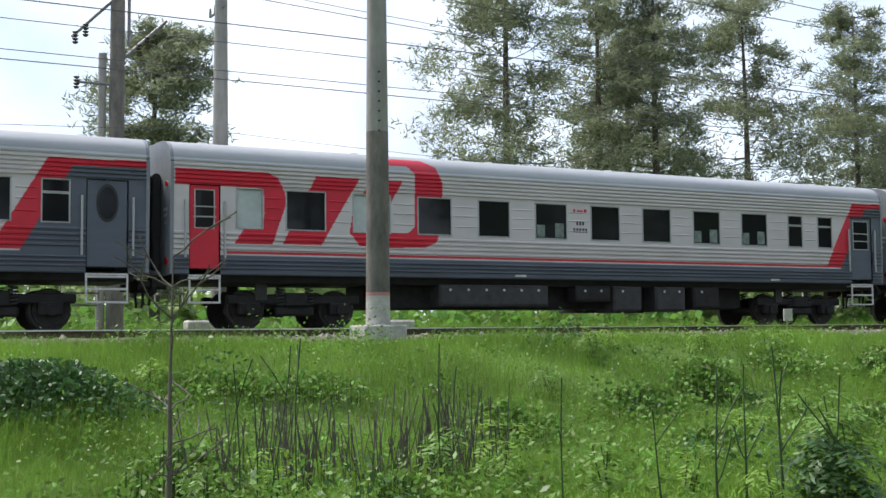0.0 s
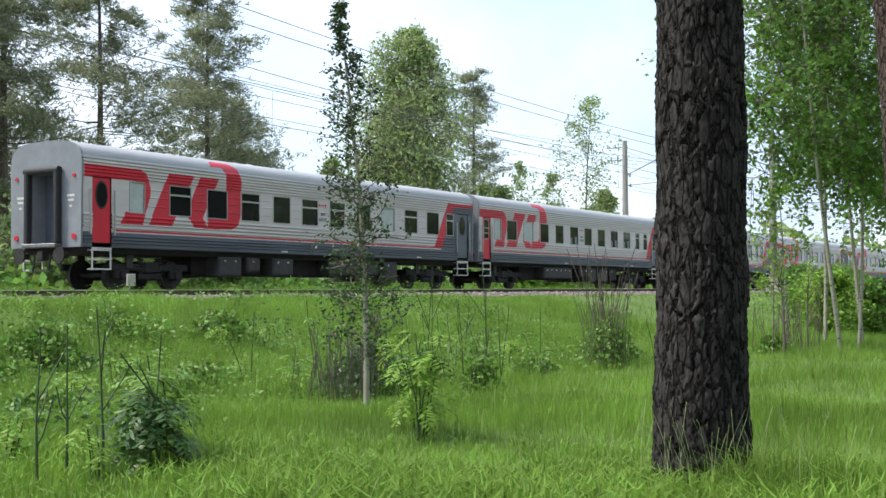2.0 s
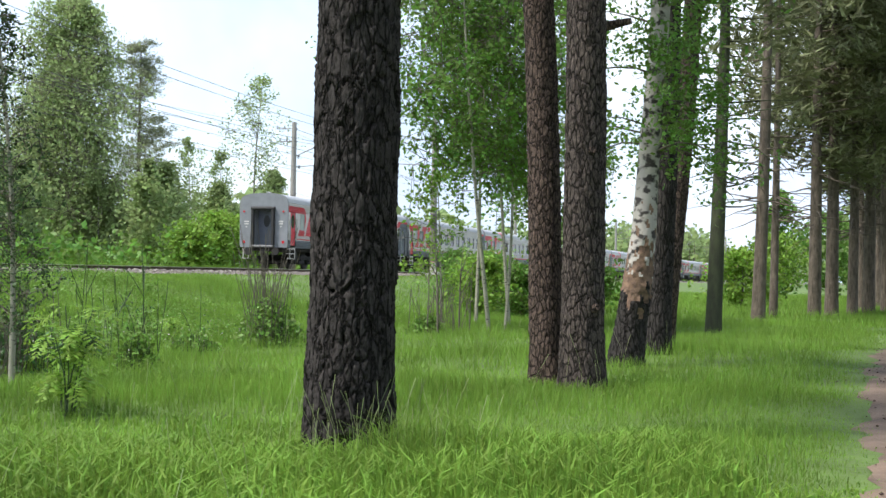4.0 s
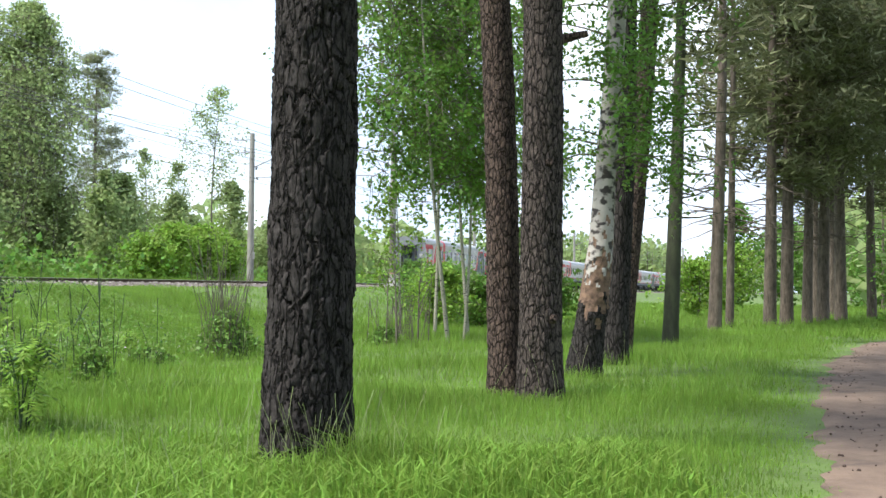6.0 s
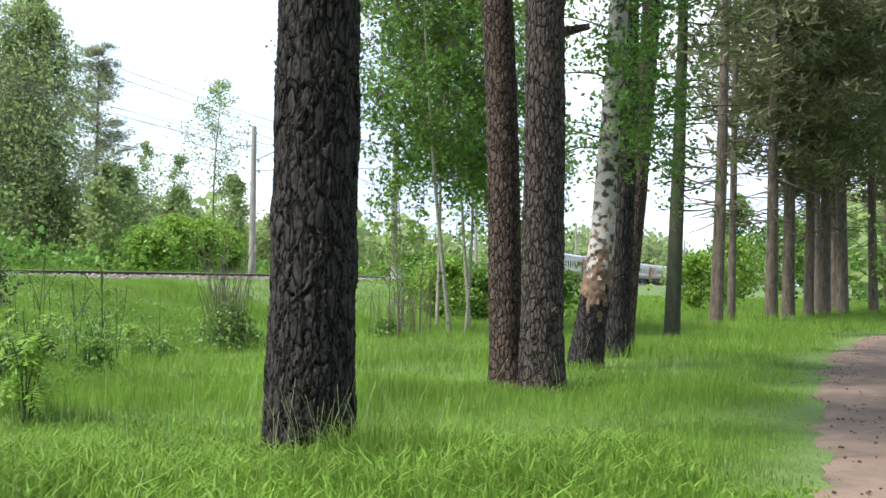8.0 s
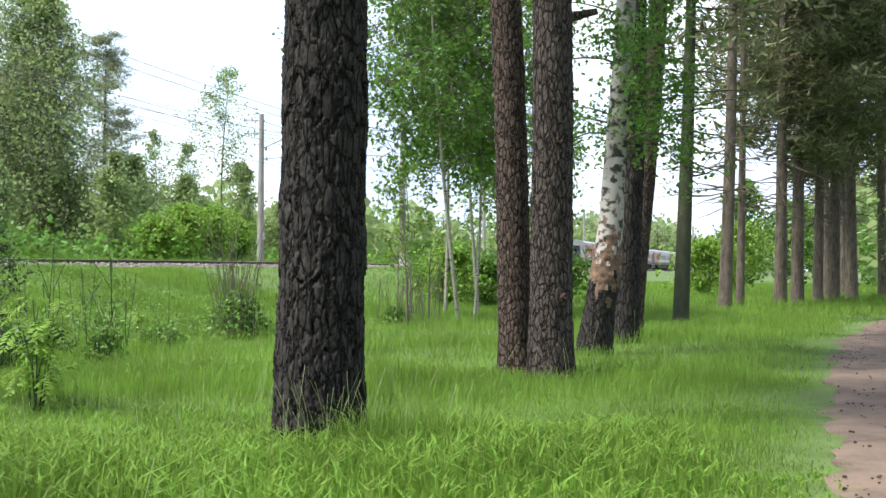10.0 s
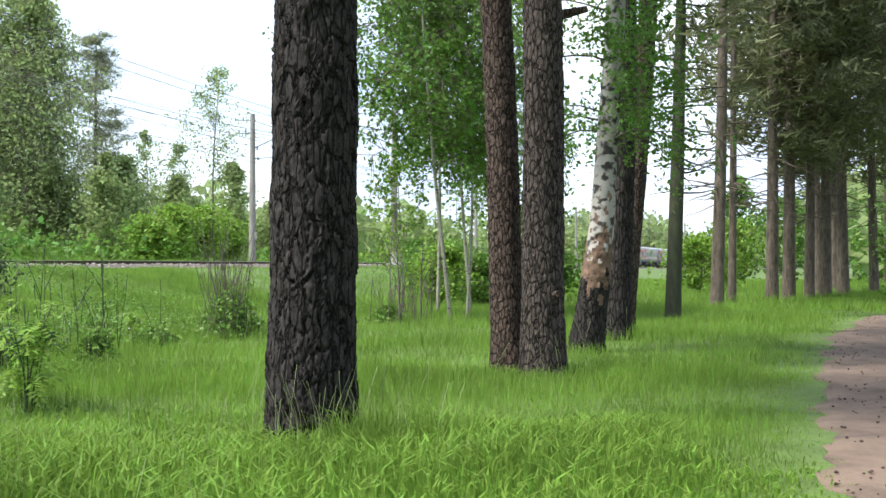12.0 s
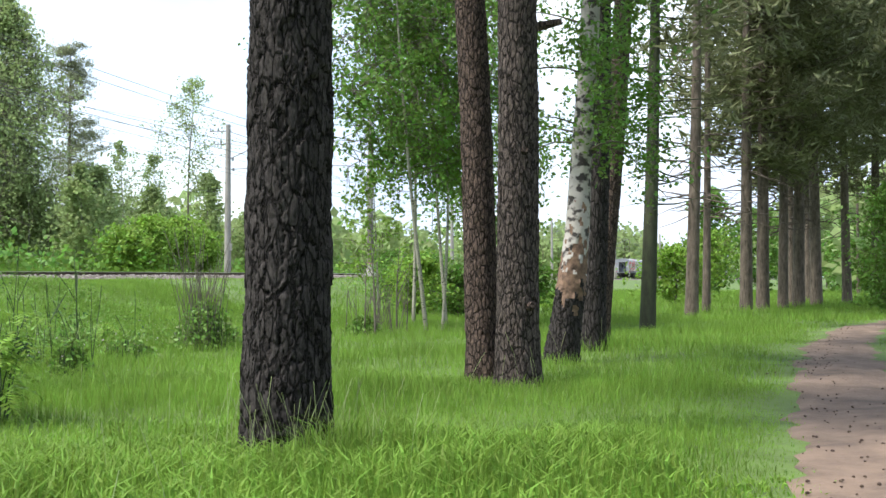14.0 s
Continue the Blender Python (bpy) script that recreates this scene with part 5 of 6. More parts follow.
# leafy birches between the near pine and the railway
BIRCH = "slender birch with a light green leafy crown"
leafy("birch_tree", 28.9, 6.3, 12.5, 0.055, 0.3, 3.3, 401, BIRCH, M_BIRCH_THIN, M_LEAF, 0.07, 15000, 0.55, 80, (0.0, 0.085), "birches by the bank", loose=0.035)
leafy("birch_tree", 29.6, 6.05, 10.5, 0.042, 0.33, 2.6, 402, BIRCH, M_BIRCH_THIN, M_LEAF, 0.07, 7500, 0.55, 60, (0.0, 0.05), "birches by the bank", loose=0.035)
leafy("birch_tree", 31.5, 6.35, 11.5, 0.05, 0.36, 2.6, 403, BIRCH, M_BIRCH_THIN, M_LEAF, 0.07, 7500, 0.55, 60, (0.01, 0.03), "birches by the bank", loose=0.035)
leafy("birch_tree", 34.0, 7.9, 12.0, 0.055, 0.3, 3.2, 404, BIRCH, M_BIRCH_THIN, M_LEAF, 0.075, 10000, 0.5, 64, (0, 0.04), "birches by the bank", loose=0.04)
leafy("birch_tree", 40.0, 6.0, 12.0, 0.10, 0.2, 3.0, 405, BIRCH, M_BIRCH_THIN, M_LEAF, 0.085, 9000, 0.5, 60, (0, 0), "birches by the bank", loose=0.05)
leafy("birch_tree", 30.2, 7.9, 4.6, 0.03, 0.2, 1.1, 411, "young birch with a thin stem and few leaves", M_BIRCH_THIN, M_LEAF_BRIGHT, 0.055, 900, 0.4, 30, (0.0, 0.05), "birches by the bank", loose=0.05)
for i, (x, y, h, sp, m) in enumerate([(44, 9.6, 2.2, 1.6, M_LEAF), (48, 10.9, 2.4, 1.8, M_LEAF_BRIGHT), (38.5, 8.8, 2.0, 1.2, M_LEAF_BRIGHT), (52, 12.6, 2.3, 1.8, M_LEAF), (58, 15.0, 2.4, 2.0, M_LEAF), (41, 8.0, 1.8, 1.2, M_LEAF)]):
    leafy("bush", x, y, h, 0.05, 0.03, sp, 420 + i, "leafy green bush on the bank behind the birches", M_TWIG, m, 0.075, 3600, 0.2, 60, group="bushes on the bank", category="bush")
leafy("bush", 62, 0.9, 2.6, 0.05, 0.05, 2.4, 406, "bright green bush by the pine avenue", M_TWIG, M_LEAF_BRIGHT, 0.10, 5000, 0.2, 60, group="bushes by the avenue", category="bush")
leafy("bush", 74, -0.8, 4.0, 0.05, 0.05, 2.6, 407, "bright green bush by the pine avenue", M_TWIG, M_LEAF_BRIGHT, 0.11, 5000, 0.2, 60, group="bushes by the avenue", category="bush")
leafy("bush", 47, 6.6, 2.4, 0.05, 0.05, 2.0, 408, "green bush by the pine avenue", M_TWIG, M_LEAF, 0.10, 4500, 0.2, 60, group="bushes by the avenue", category="bush")
leafy("bush", 33, -9.3, 4.6, 0.07, 0.05, 2.6, 409, "leafy green bush at the path's side", M_TWIG, M_LEAF, 0.09, 9000, 0.2, 80, group="bushes by the avenue", category="bush")
leafy("bush", 47.5, -7.5, 4.9, 0.07, 0.05, 2.1, 410, "leafy green bush at the path's side", M_TWIG, M_LEAF, 0.09, 8000, 0.2, 80, group="bushes by the avenue", category="bush")
for i in range(9):
    rr = random.Random(500 + i)
    leafy("bush", 90 + i * 6, -4 - i * 2.2 + rr.uniform(-5, 5), rr.uniform(4, 8), 0.06, 0.05, 3.2, 510 + i, "dark green bush at the end of the avenue", M_TWIG, M_LEAF, 0.2, 2600, 0.2, 50, group="bushes by the avenue", category="bush")

# ---- foreground saplings and shrubs ----
leafy("birch_sapling", 11.9, 8.1, 5.1, 0.036, 0.10, 0.78, 601, "young birch sapling with white stem and small dark leaves", M_BIRCH_THIN, M_LEAF_DUSK, 0.027, 5600, 0.25, 110, (-0.033, 0.044), top_taper=2.0)


# ---- shrubs, stems and herbs of the foreground ----
def compound_shrub(x, y, h, fronds, length, material, seed, label, stems=3):
    """A rowan-like seedling: upright stems with arching fronds of paired leaflets."""
    rng = np.random.default_rng(seed)
    t = thing("rowan_shrub", pose(x, y, float(ground_z(x, y))), label, "shrub", "rowan shrubs")
    tubes_, L = [], []
    tops = []
    for s in range(stems):
        a = rng.uniform(0, 6.28)
        lp = np.array(limb_path((rng.normal() * 0.05, rng.normal() * 0.05, 0), (0.18 * np.cos(a), 0.18 * np.sin(a), 1), h * rng.uniform(0.7, 1.0), 0.012, rng, n=6, wob=0.05))
        tubes_.append(lp)
        tops.append(lp)
    V, F = tubes(tubes_, 6)
    array_mesh("stem", V, F, M_STEM, t, True)
    V, Q = [], []
    for f in range(fronds):
        lp = tops[f % stems]
        p = lp[int(rng.integers(2, 6)), :3].copy()
        a = rng.uniform(0, 6.28)
        d = np.array([np.cos(a), np.sin(a), rng.uniform(0.1, 0.8)])
        n = 8
        for k in range(n):
            d = d + np.array([0, 0, -0.2]) + rng.normal(size=3) * 0.05
            d /= np.linalg.norm(d)
            p = p + d * length / n
            side = np.cross(d, [0, 0, 1.0])
            side /= np.linalg.norm(side) + 1e-9
            w = length * 0.30 * np.sin(np.pi * (0.25 + 0.65 * k / n))
            for s in (-1, 1):
                if rng.uniform() < 0.12:
                    continue
                tip = p + side * s * w * rng.uniform(0.7, 1.15) + d * w * rng.uniform(0.1, 0.6) + np.array([0, 0, rng.uniform(-0.45, 0.1) * w])
                mid = (p + tip) / 2
                b = d * w * 0.2
                o = len(V)
                V += [p, mid + b, tip, mid - b]
                Q.append([o, o + 1, o + 2, o + 3])
    tagged(array_mesh("frond", np.array(V), np.array(Q), material, t), kind="stuff")
    return t


for i, (x, y, h, n, l, m, lab) in enumerate([
        (6.75, 6.55, 0.8, 64, 0.38, M_WEED_DARK, "dark rowan shrub with hanging compound leaves"),
        (7.1, 6.85, 1.0, 46, 0.38, M_WEED, "bright rowan shrub with compound leaves"),
        (6.2, 6.6, 0.5, 16, 0.26, M_LEAF_BRIGHT, "yellow-green rowan seedling in tall grass"),
        (5.6, 9.4, 0.7, 22, 0.34, M_LEAF_BRIGHT, "yellow-green rowan seedling in tall grass"),
        (5.0, 9.7, 0.75, 22, 0.34, M_WEED, "green rowan seedling in tall grass"),
        (6.3, 8.9, 0.5, 16, 0.3, M_WEED, "green rowan seedling in tall grass"),
        (3.6, 10.0, 0.6, 18, 0.3, M_LEAF_BRIGHT, "yellow-green rowan seedling in tall grass"),
        (2.9, 9.9, 0.5, 14, 0.3, M_WEED, "green rowan seedling in tall grass"),
        (6.7, 8.2, 0.5, 18, 0.3, M_LEAF_BRIGHT, "yellow-green rowan seedling in tall grass")]):
    compound_shrub(x, y, h, n, l, m, 620 + i, lab)


compound_shrub(9.55, 5.85, 1.05, 64, 0.34, M_LEAF_BRIGHT, 640, "light green rowan shrub with dark upright stems", 7)
compound_shrub(8.35, 2.95, 0.12, 6, 0.24, M_GRASS_DRY, 661, "small pale fern at the pine's foot", 2)
rowan_a = compound_shrub(10.4, 11.6, 0.6, 20, 0.34, M_LEAF_BRIGHT, 662, "yellow-green rowan seedling on the bank")
rowan_b = compound_shrub(13.1, 13.2, 0.75, 24, 0.32, M_WEED, 663, "green rowan seedling on the bank")
rr = random.Random(664)
for k in range(34):
    x, y = rr.uniform(2, 27), rr.uniform(10.5, 19.5)
    copy_thing(rowan_a if k % 2 else rowan_b, pose(x, y, float(ground_z(x, y)) - rr.uniform(0, 0.2), 0, 0, rr.uniform(0, 360)))


slim_stem = compound_shrub(15.8, 8.6, 1.5, 16, 0.17, M_WEED, 665, "slim green shoots with small leaves in the meadow", 2)
for k in range(15):
    x, y = rr.uniform(13.5, 22), rr.uniform(7.6, 12.5)
    copy_thing(slim_stem, pose(x, y, float(ground_z(x, y)) - rr.uniform(0, 0.35), 0, 0, rr.uniform(0, 360)))


def bare_stems(x, y, specs, seed, label, name="bare_shrub", material=None):
    """Leafless upright stems with a few forks; each stem a part."""
    rng = np.random.default_rng(seed)
    t = thing(name, pose(x, y, float(ground_z(x, y))), label, "shrub", "leafless shrubs")
    for dx, dy, h, r, forks in specs:
        lp = np.array(limb_path((dx, dy, -0.05), (rng.normal() * 0.05, rng.normal() * 0.05, 1), h, r, rng, n=8, wob=0.025))
        paths = [lp]
        for k in range(forks):
            j = int(rng.integers(2, 6))
            a = rng.uniform(0, 6.28)
            paths.append(limb_path(lp[j, :3], (0.6 * np.cos(a), 0.6 * np.sin(a), 1), h * rng.uniform(0.2, 0.4), r * 0.5, rng, n=5, wob=0.06))
        V, F = tubes(paths, 6)
        array_mesh("stem", V, F, material or M_STEM, t, True)


for i, (x, y, h, r, n) in enumerate([(6.42, 6.75, 1.42, 0.015, 3), (6.22, 6.92, 1.28, 0.015, 2), (6.05, 7.05, 1.25, 0.014, 3), (5.72, 7.3, 0.95, 0.012, 1), (6.68, 6.55, 1.2, 0.011, 2), (5.2, 7.9, 1.2, 0.010, 1)]):
    bare_stems(x, y, [(0, 0, h, r, n)], 641 + i, "dark green leafless forked stem in tall grass")
bare_stems(4.8, 9.2, [(0, 0, 1.5, 0.008, 1), (0.12, 0.05, 1.3, 0.007, 1)], 646, "thin dark leafless stems above the meadow")
bare_stems(3.1, 9.6, [(0, 0, 1.35, 0.009, 1), (0.3, 0.1, 1.5, 0.009, 1), (0.55, 0.1, 1.55, 0.009, 1), (0.1, -0.2, 1.1, 0.008, 0)], 647, "thin dark leafless stems above the meadow")


def sapling_bare():
    """The grey leafless young tree before the bank."""
    rng = np.random.default_rng(650)
    t = thing("bare_sapling", pose(2.42, 9.3, float(ground_z(2.42, 9.3))), "grey leafless young tree with forked twigs", "tree")
    st = np.array(limb_path((0, 0, -0.1), (0.02, 0.01, 1), 2.25, 0.028, rng, n=10, wob=0.02))
    V, F = tubes([st], 10)
    array_mesh("trunk", V, F, M_TWIG, t, True)
    paths = []
    for k in range(16):
        j = int(rng.integers(2, 10))
        a = rng.uniform(0, 6.28)
        lp = limb_path(st[j, :3], (np.cos(a), np.sin(a), 0.55), rng.uniform(0.35, 0.9), 0.009, rng, up=0.1, n=6, wob=0.2)
        paths.append(lp)
        paths.append(limb_path(lp[3][:3], (np.cos(a + 0.8), np.sin(a + 0.8), 0.6), 0.3, 0.006, rng, n=4))
    V, F = tubes(paths, 6)
    array_mesh("limb", V, F, M_TWIG, t, True)


sapling_bare()


def twig_thicket(x, y, w, h, n, seed, label):
    rng = np.random.default_rng(seed)
    paths = []
    for k in range(n):
        bx_, by_ = x + rng.normal() * w, y + rng.normal() * w * 0.6
        paths.append(limb_path((bx_, by_, float(ground_z(bx_, by_))), (rng.normal() * 0.12, rng.normal() * 0.12, 1), h * rng.uniform(0.5, 1.05), 0.006, rng, n=5, wob=0.05))
    V, F = tubes(paths, 4)
    tagged(array_mesh("dead_stems", V, F, M_TWIG), label, "dead stems", kind="stuff")


for i, (x, y, w, h, n) in enumerate([(4.0, 10.9, 0.4, 1.0, 75), (5.4, 10.4, 0.35, 1.05, 75), (5.2, 11.0, 0.6, 0.8, 60), (12.9, 9.1, 0.35, 0.9, 60), (13.5, 9.5, 0.5, 1.1, 40), (21.8, 9.3, 0.3, 2.4, 60), (28.5, 7.4, 0.6, 1.2, 60)]):
    twig_thicket(x, y, w, h, n, 660 + i, "grey-brown dead stems standing in the grass")


def herb_clump(x, y, w, h, n, size, material, seed, label):
    """A dense low clump of broad leaves over short stalks."""
    rng = np.random.default_rng(seed)
    t = thing("nettle_clump", pose(x, y, float(ground_z(x, y))), label, "shrub", "leafy clumps")
    ox, oy = rng.normal(size=n) * w * 0.5, rng.normal(size=n) * w * 0.35
    top = h * np.clip(1 - (np.hypot(ox / w, oy / (0.7 * w))) ** 2 * 0.6, 0.2, 1)
    C = np.stack([ox, oy, top * rng.uniform(0.35, 1.0, n)], 1)
    V, F = leaf_quads(C, size, rng, 0.15, 0.62)
    tagged(array_mesh("leaf_mass", V, F, material, t), kind="stuff")
    paths = [[(px, py, -0.05, 0.005), (px, py, hz * 0.9, 0.003)] for px, py, hz in zip(ox[:120], oy[:120], top[:120])]
    V, F = tubes(paths, 4)
    tagged(array_mesh("stalk", V, F, M_STEM, t), kind="stuff")


for i, (x, y, w, h, n, s, m) in enumerate([
        (2.5, 16.2, 1.5, 0.75, 4200, 0.045, M_WEED_DARK), (0.8, 16.4, 1.2, 0.7, 2800, 0.045, M_WEED_DARK), (5.3, 17.0, 1.2, 0.4, 1500, 0.045, M_WEED), (6.6, 16.6, 1.0, 0.45, 800, 0.045, M_WEED),
        (16.6, 17.2, 1.3, 0.4, 900, 0.05, M_WEED), (18.5, 16.4, 0.8, 0.7, 800, 0.06, M_WEED), (13.6, 16.0, 0.9, 0.7, 900, 0.06, M_WEED), (11.5, 15.0, 0.9, 0.6, 900, 0.055, M_WEED),
        (8.6, 14.4, 1.0, 0.6, 900, 0.055, M_WEED), (13.7, 9.3, 0.9, 0.7, 1500, 0.036, M_WEED_DARK), (21.9, 9.2, 0.8, 1.0, 1100, 0.05, M_WEED), (17.5, 11.5, 1.0, 0.6, 900, 0.05, M_WEED),
        (13.0, 11.8, 0.8, 0.6, 700, 0.05, M_WEED), (4.2, 8.8, 0.6, 0.4, 600, 0.035, M_WEED), (3.2, 11.4, 0.7, 0.6, 700, 0.05, M_WEED), (9.5, 11.0, 0.8, 0.5, 800, 0.045, M_WEED), (27.8, 7.6, 0.6, 0.5, 500, 0.05, M_WEED), (18.6, 9.2, 0.7, 0.45, 420, 0.045, M_WEED), (20.2, 11.2, 0.9, 0.5, 520, 0.05, M_WEED), (16.0, 9.8, 0.5, 0.6, 500, 0.045, M_WEED_DARK), (23.5, 13.0, 0.9, 0.45, 500, 0.05, M_WEED), (14.6, 8.0, 0.4, 0.55, 420, 0.04, M_WEED)]):
    herb_clump(x, y, w, h, n, s, m, 680 + i, "dark leafy nettle clump on the bank" if m is M_WEED_DARK else "green leafy herb clump on the bank")
bare_stems(17.3, 9.4, [(0, 0, 1.9, 0.012, 3), (0.3, 0.2, 1.6, 0.01, 2), (-0.3, 0.3, 1.4, 0.01, 2)], 653, "slim leafless stems in the meadow")
bare_stems(15.2, 9.3, [(0, 0, 1.7, 0.010, 2), (0.35, 0.1, 1.9, 0.01, 2)], 654, "slim leafless stems in the meadow")
# leafless shrubs under the birches
bare_stems(27.3, 7.2, [(0, 0, 2.6, 0.03, 5), (0.15, 0.3, 2.2, 0.022, 4)], 651, "leafless forked shrub under the birches", material=M_TWIG)
bare_stems(28.6, 7.0, [(0, 0, 2.2, 0.03, 6), (0.2, -0.2, 1.8, 0.02, 4)], 652, "leafless forked shrub under the birches", material=M_TWIG)


def flowers():
    rng = np.random.default_rng(71)
    n = 1500
    X, Y = rng.uniform(-6, 30, n), rng.uniform(8, 21.5, n)
    C = np.stack([X, Y, ground_z(X, Y) + rng.uniform(0.15, 0.5, n)], 1)
    V, F = leaf_quads(C, 0.014, rng, 0, 0.9)
    tagged(array_mesh("white_blossoms", V, F, M_WHITEWASH), "tiny white meadow blossoms", "flowers", kind="stuff")


flowers()
# pale hut and slabs seen beneath the train
hut = thing("lineside_hut", pose(-2.0, 47.0, 1.0), "small white lineside hut with a grey door", "hut")
bm = bmesh.new()
box(bm, 0, 7.5, 0, 4, 0, 2.6, 0.03)
part("wall", bm, M_WHITEWASH, hut)
bm = bmesh.new()
box(bm, -0.2, 7.7, -0.25, 4.2, 2.6, 2.75, 0.02)
part("roof", bm, M_UNDERGREY, hut)
bm = bmesh.new()
for k in range(6):
    box(bm, 1.0 + 0.22 * k, 1.2 + 0.22 * k, -0.06, 0.02, 0.0, 1.5, 0.01)
part("door", bm, M_UNDERGREY, hut, "grey ribbed metal door")
for x, w in ((11.5, 2.2), (17.5, 1.6)):
    bm = bmesh.new()
    box(bm, -w / 2, w / 2, -0.3, 0.3, 0, 0.62, 0.06)
    sl = tagged(part("concrete_slab", bm, M_WHITEWASH), "pale concrete slab lying beyond the track", "slab", "concrete slabs")
    sl.location = (x, 36.5, float(ground_z(x, 36.5)))
# path litter
crng = np.random.default_rng(90)
bm = bmesh.new()
bmesh.ops.create_icosphere(bm, subdivisions=1, radius=1.0)
for v in bm.verts:
    v.co *= 0.75 + 0.5 * crng.uniform()
clod = bpy.data.meshes.new("clod")
bm.to_mesh(clod)
bm.free()
clod.materials.append(M_CLOD)
for k in range(280):
    x = 7 + 27 * crng.uniform() ** 1.5
    y = path_y(x) + crng.normal() * 0.35 * path_half(x) + 0.45 * path_half(x)
    o = new("clod", clod)
    s = crng.uniform(0.006, 0.016)
    o.matrix_basis = Matrix.LocRotScale((x, y, float(ground_z(x, y)) + 0.03), Euler((0, 0, crng.uniform(0, 6))), (s * 1.3, s, s * 0.7))
    tagged(o, "small dark clod lying on the dirt path", "clod", "clods on the path")


# ---- grass ----
def grass_patch(x0, x1, y0, y1, count, hmin, hmax, width, seed, keep=None, bent=False):
    """Vertices and triangles of grass blades, straight ones of one triangle or bent ones of three."""
    rng = np.random.default_rng(seed)
    X, Y = rng.uniform(x0, x1, count), rng.uniform(y0, y1, count)
    gap = np.abs(Y - path_y(X))
    half = path_half(X)
    ok = gap > half * (0.72 + 0.5 * rng.uniform(0, 1, count) ** 0.7)
    if keep is not None:
        ok &= keep(X, Y)
    X, Y, gap = X[ok], Y[ok], (gap - half + 0.76)[ok]
    n = len(X)
    patch = 0.75 + 0.35 * np.sin(X * 0.9 + 0.7 * np.sin(Y * 1.1)) * np.cos(Y * 0.8 + 1.2 * np.sin(X * 0.5))
    H = rng.uniform(hmin, hmax, n) * patch * np.clip((gap - 0.5) / 1.4, 0.25, 1)
    H *= np.where(X > 26, np.interp(Y, [16, 19.5, 21, 32, 34], [1, 0.62, 0.3, 0.5, 1]), np.interp(Y, [18, 21, 22, 32, 34], [1, 0.75, 0.7, 0.5, 1]))
    H *= 1 + 0.45 * np.exp(-((X - 8.7) ** 2 + (Y - 2.0) ** 2) / 0.3)
    W = width * rng.uniform(0.6, 1.3, n)
    a = rng.uniform(0, 2 * np.pi, n)
    lean = rng.uniform(0.1, 0.8, n) * H
    dx, dy = np.cos(a), np.sin(a)
    B = np.stack([X, Y, ground_z(X, Y) - 0.02], 1)
    turn = a + rng.normal(size=n) * 0.6
    side = np.stack([-np.sin(turn), np.cos(turn), np.zeros(n)], 1) * W[:, None]
    fwd = np.stack([dx, dy, np.zeros(n)], 1)
    up = np.array([0, 0, 1.0])
    tip = B + fwd * lean[:, None] + up * H[:, None]
    if not bent:
        V = np.stack([B - side, B + side, tip], 1)
        return V.reshape(-1, 3), np.arange(3 * n).reshape(n, 3)
    mid = B + fwd * (lean * 0.3)[:, None] + up * (H * 0.7)[:, None]
    tip = B + fwd * (lean * 1.3)[:, None] + up * (H * 0.92)[:, None]
    V = np.stack([B - side, B + side, mid + side * 0.75, mid - side * 0.75, tip], 1)
    o = 5 * np.arange(n)[:, None]
    F = np.concatenate([o + np.array([[0, 1, 2]]), o + np.array([[0, 2, 3]]), o + np.array([[3, 2, 4]])])
    return V.reshape(-1, 3), F


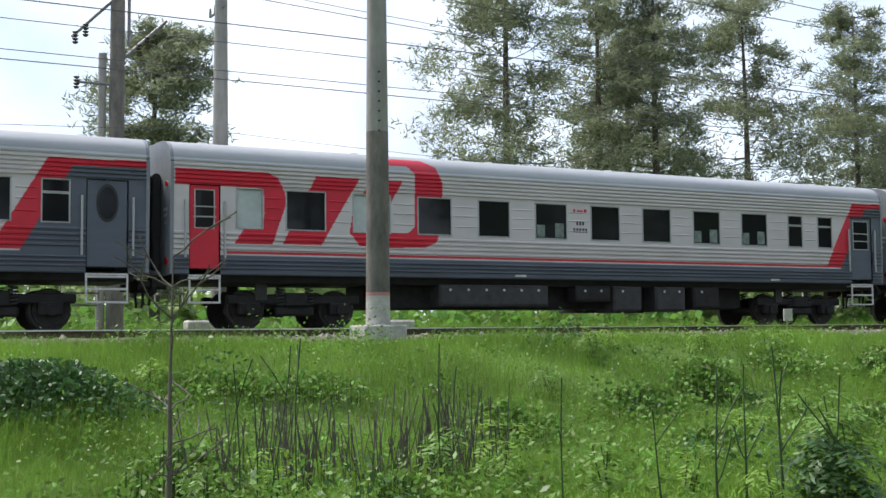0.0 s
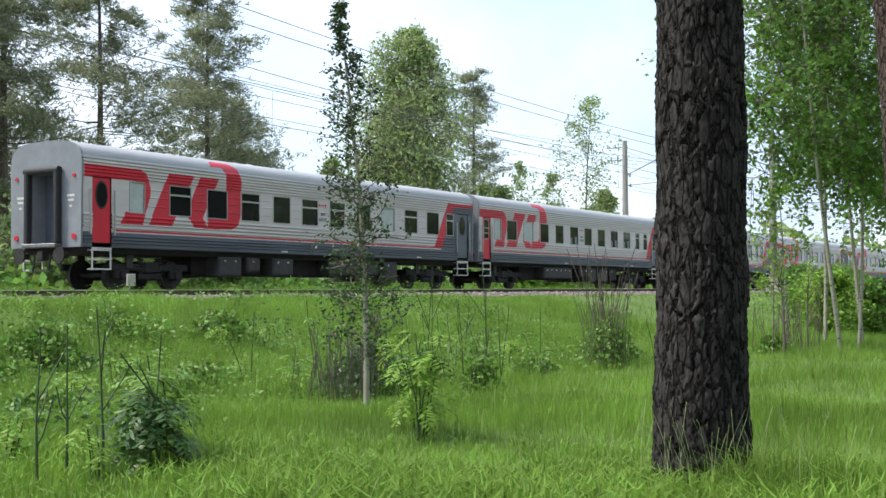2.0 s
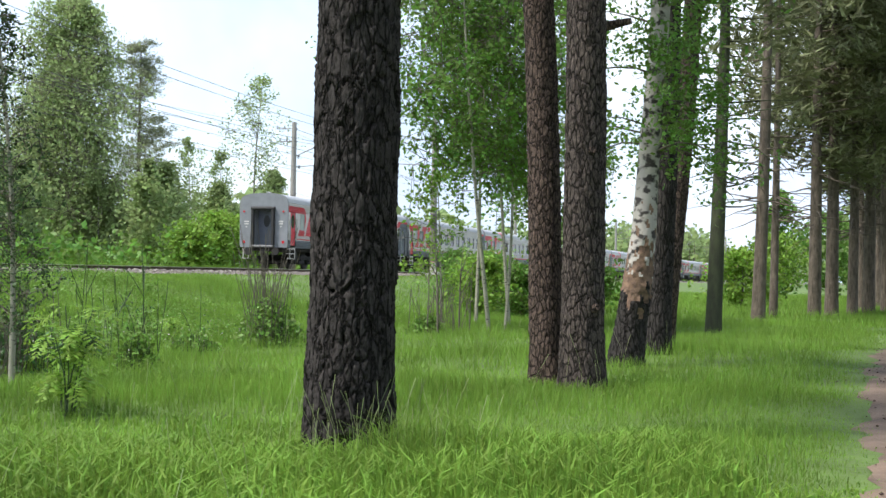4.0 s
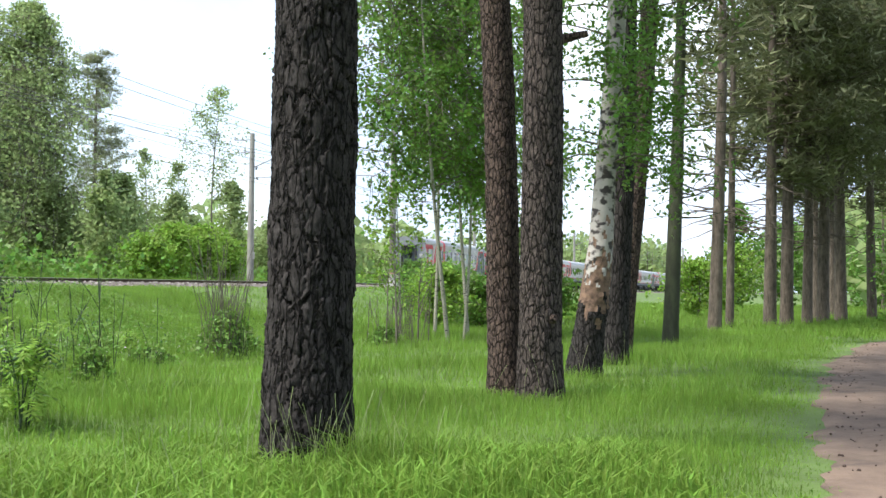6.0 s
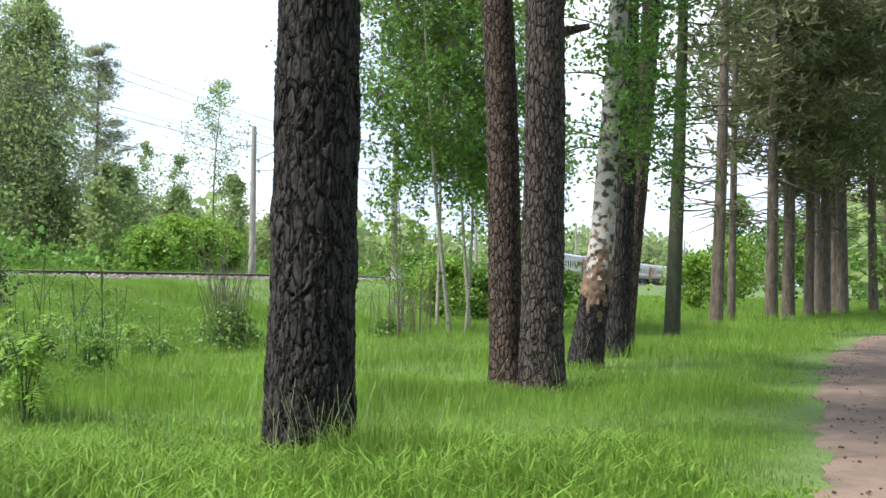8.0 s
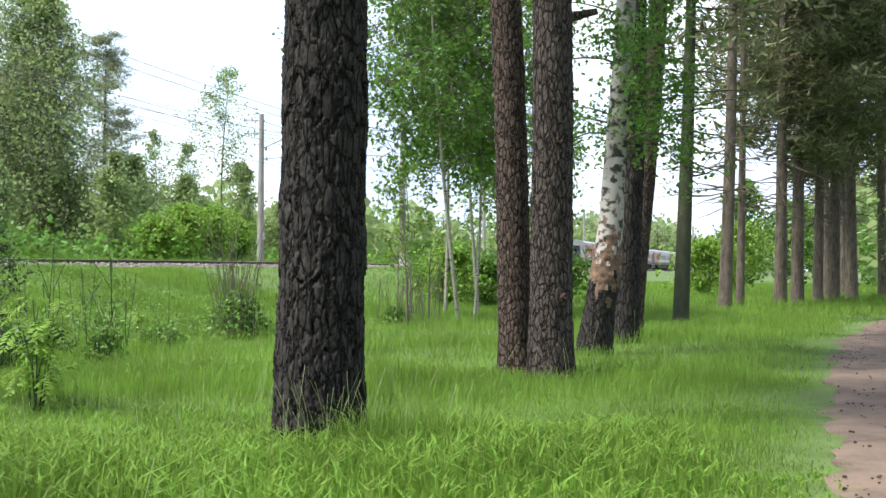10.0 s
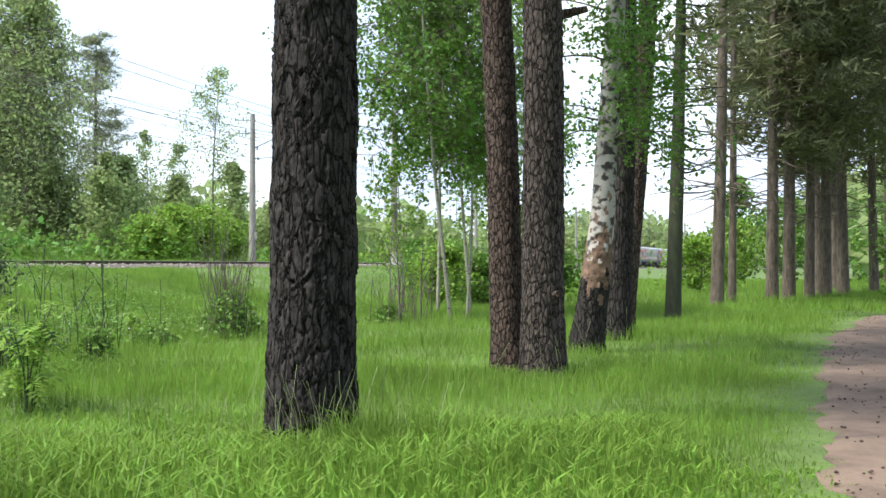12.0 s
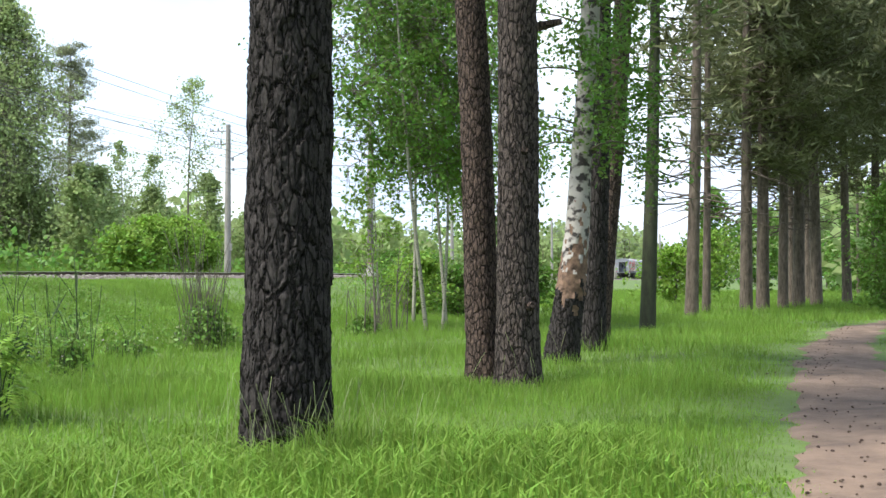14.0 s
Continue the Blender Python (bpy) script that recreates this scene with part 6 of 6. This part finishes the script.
def grass():
    fan = lambda X, Y: (np.hypot(X, Y) > 5.5) & (np.arctan2(Y, X) > -0.32)
    close = lambda X, Y: fan(X, Y) & (np.hypot(X, Y) < 15.5)
    middle = lambda X, Y: fan(X, Y) & (np.hypot(X, Y) > 14.5)
    patches = [grass_patch(-9, 16, -3, 16, 520000, 0.12, 0.30, 0.0035, 21, close),
               grass_patch(-9, 16, -3, 16, 60000, 0.2, 0.42, 0.0042, 26, close, True),
               grass_patch(-16, 40, -3, 22.2, 330000, 0.16, 0.38, 0.0065, 22, middle),
               grass_patch(-7, 6, -6, 6, 60000, 0.08, 0.2, 0.006, 27, lambda X, Y: (np.hypot(X, Y) < 6.2) & (np.hypot(X + 0.2, Y + 0.3) > 0.9)),
               grass_patch(-16, 40, 9, 22.2, 190000, 0.28, 0.55, 0.006, 28, middle),
               grass_patch(4, 11, -2.5, 5, 16000, 0.2, 0.36, 0.010, 29, lambda X, Y: (np.hypot(X, Y) > 5.6) & (np.hypot(X, Y) < 9.5 + 1.5 * np.sin(Y * 2.3)), True),
               grass_patch(1, 11, 3, 11, 14000, 0.2, 0.4, 0.009, 30, lambda X, Y: (np.hypot(X, Y) > 5.6) & (np.hypot(X, Y) < 11), True),
               grass_patch(8.2, 9.4, 1.3, 2.6, 700, 0.25, 0.45, 0.005, 33, None, True),
               grass_patch(38, 120, -14, 22.2, 110000, 0.2, 0.5, 0.015, 23),
               grass_patch(-30, 120, 32.4, 46, 60000, 0.35, 0.8, 0.02, 24),
               grass_patch(20, 75, -12, -3, 40000, 0.12, 0.3, 0.011, 25)]
    V, F, o = [], [], 0
    for v, f in patches:
        V.append(v)
        F.append(f + o)
        o += len(v)
    tagged(array_mesh("meadow_grass", np.concatenate(V), np.concatenate(F), M_GRASS), "lush bright green meadow grass", "grass", kind="stuff")


grass()


def tall_stalks():
    """Dry seed stalks standing over the grass, thickest round the near pine."""
    rng = np.random.default_rng(31)
    paths = []
    for i in range(420):
        if i < 90:
            x, y = 9.0 + rng.normal() * 0.4, 2.6 + rng.normal() * 0.5
        else:
            x, y = rng.uniform(3, 24), rng.uniform(1, 17)
        h = rng.uniform(0.35, 0.75)
        a = rng.uniform(0, 6.28)
        l = rng.uniform(0.1, 0.4) * h
        z = float(ground_z(x, y))
        paths.append([(x, y, z, 0.0018), (x + 0.4 * l * np.cos(a), y + 0.4 * l * np.sin(a), z + 0.6 * h, 0.0015), (x + l * np.cos(a), y + l * np.sin(a), z + h, 0.0028)])
    V, F = tubes(paths, 3)
    tagged(array_mesh("grass_stalks", V, F, M_GRASS_DRY), "pale tall grass stalks with seed heads", "grass", kind="stuff")


tall_stalks()


def weeds():
    """Nettles and goutweed on the bank: many small leaves in low uneven clumps."""
    rng = np.random.default_rng(51)
    C, D = [], []
    for i in range(640):
        x, y = rng.uniform(-14, 34), rng.uniform(7.5, 20.5)
        if np.hypot(x - 15, y - 8) < 3 or (x > 10 and y < 9 + rng.uniform(0, 2)):
            continue
        h = rng.uniform(0.25, 0.6)
        n = int(rng.integers(50, 110))
        q = rng.normal(size=(n, 3)) * np.array([0.28, 0.28, 0.3 * h]) + np.array([x, y, float(ground_z(x, y)) + 0.55 * h])
        (D if rng.uniform() < 0.08 else C).append(q)
    V, F = leaf_quads(np.concatenate(C), 0.036, rng, 0.1, 0.5)
    tagged(array_mesh("bank_herbs", V, F, M_WEED), "mixed green herbs and nettles on the railway bank", "weeds", kind="stuff")
    V, F = leaf_quads(np.concatenate(D), 0.042, rng, 0.1, 0.55)
    tagged(array_mesh("dark_herbs", V, F, M_WEED_DARK), "darker herb clumps on the railway bank", "weeds", kind="stuff")


weeds()

motions()
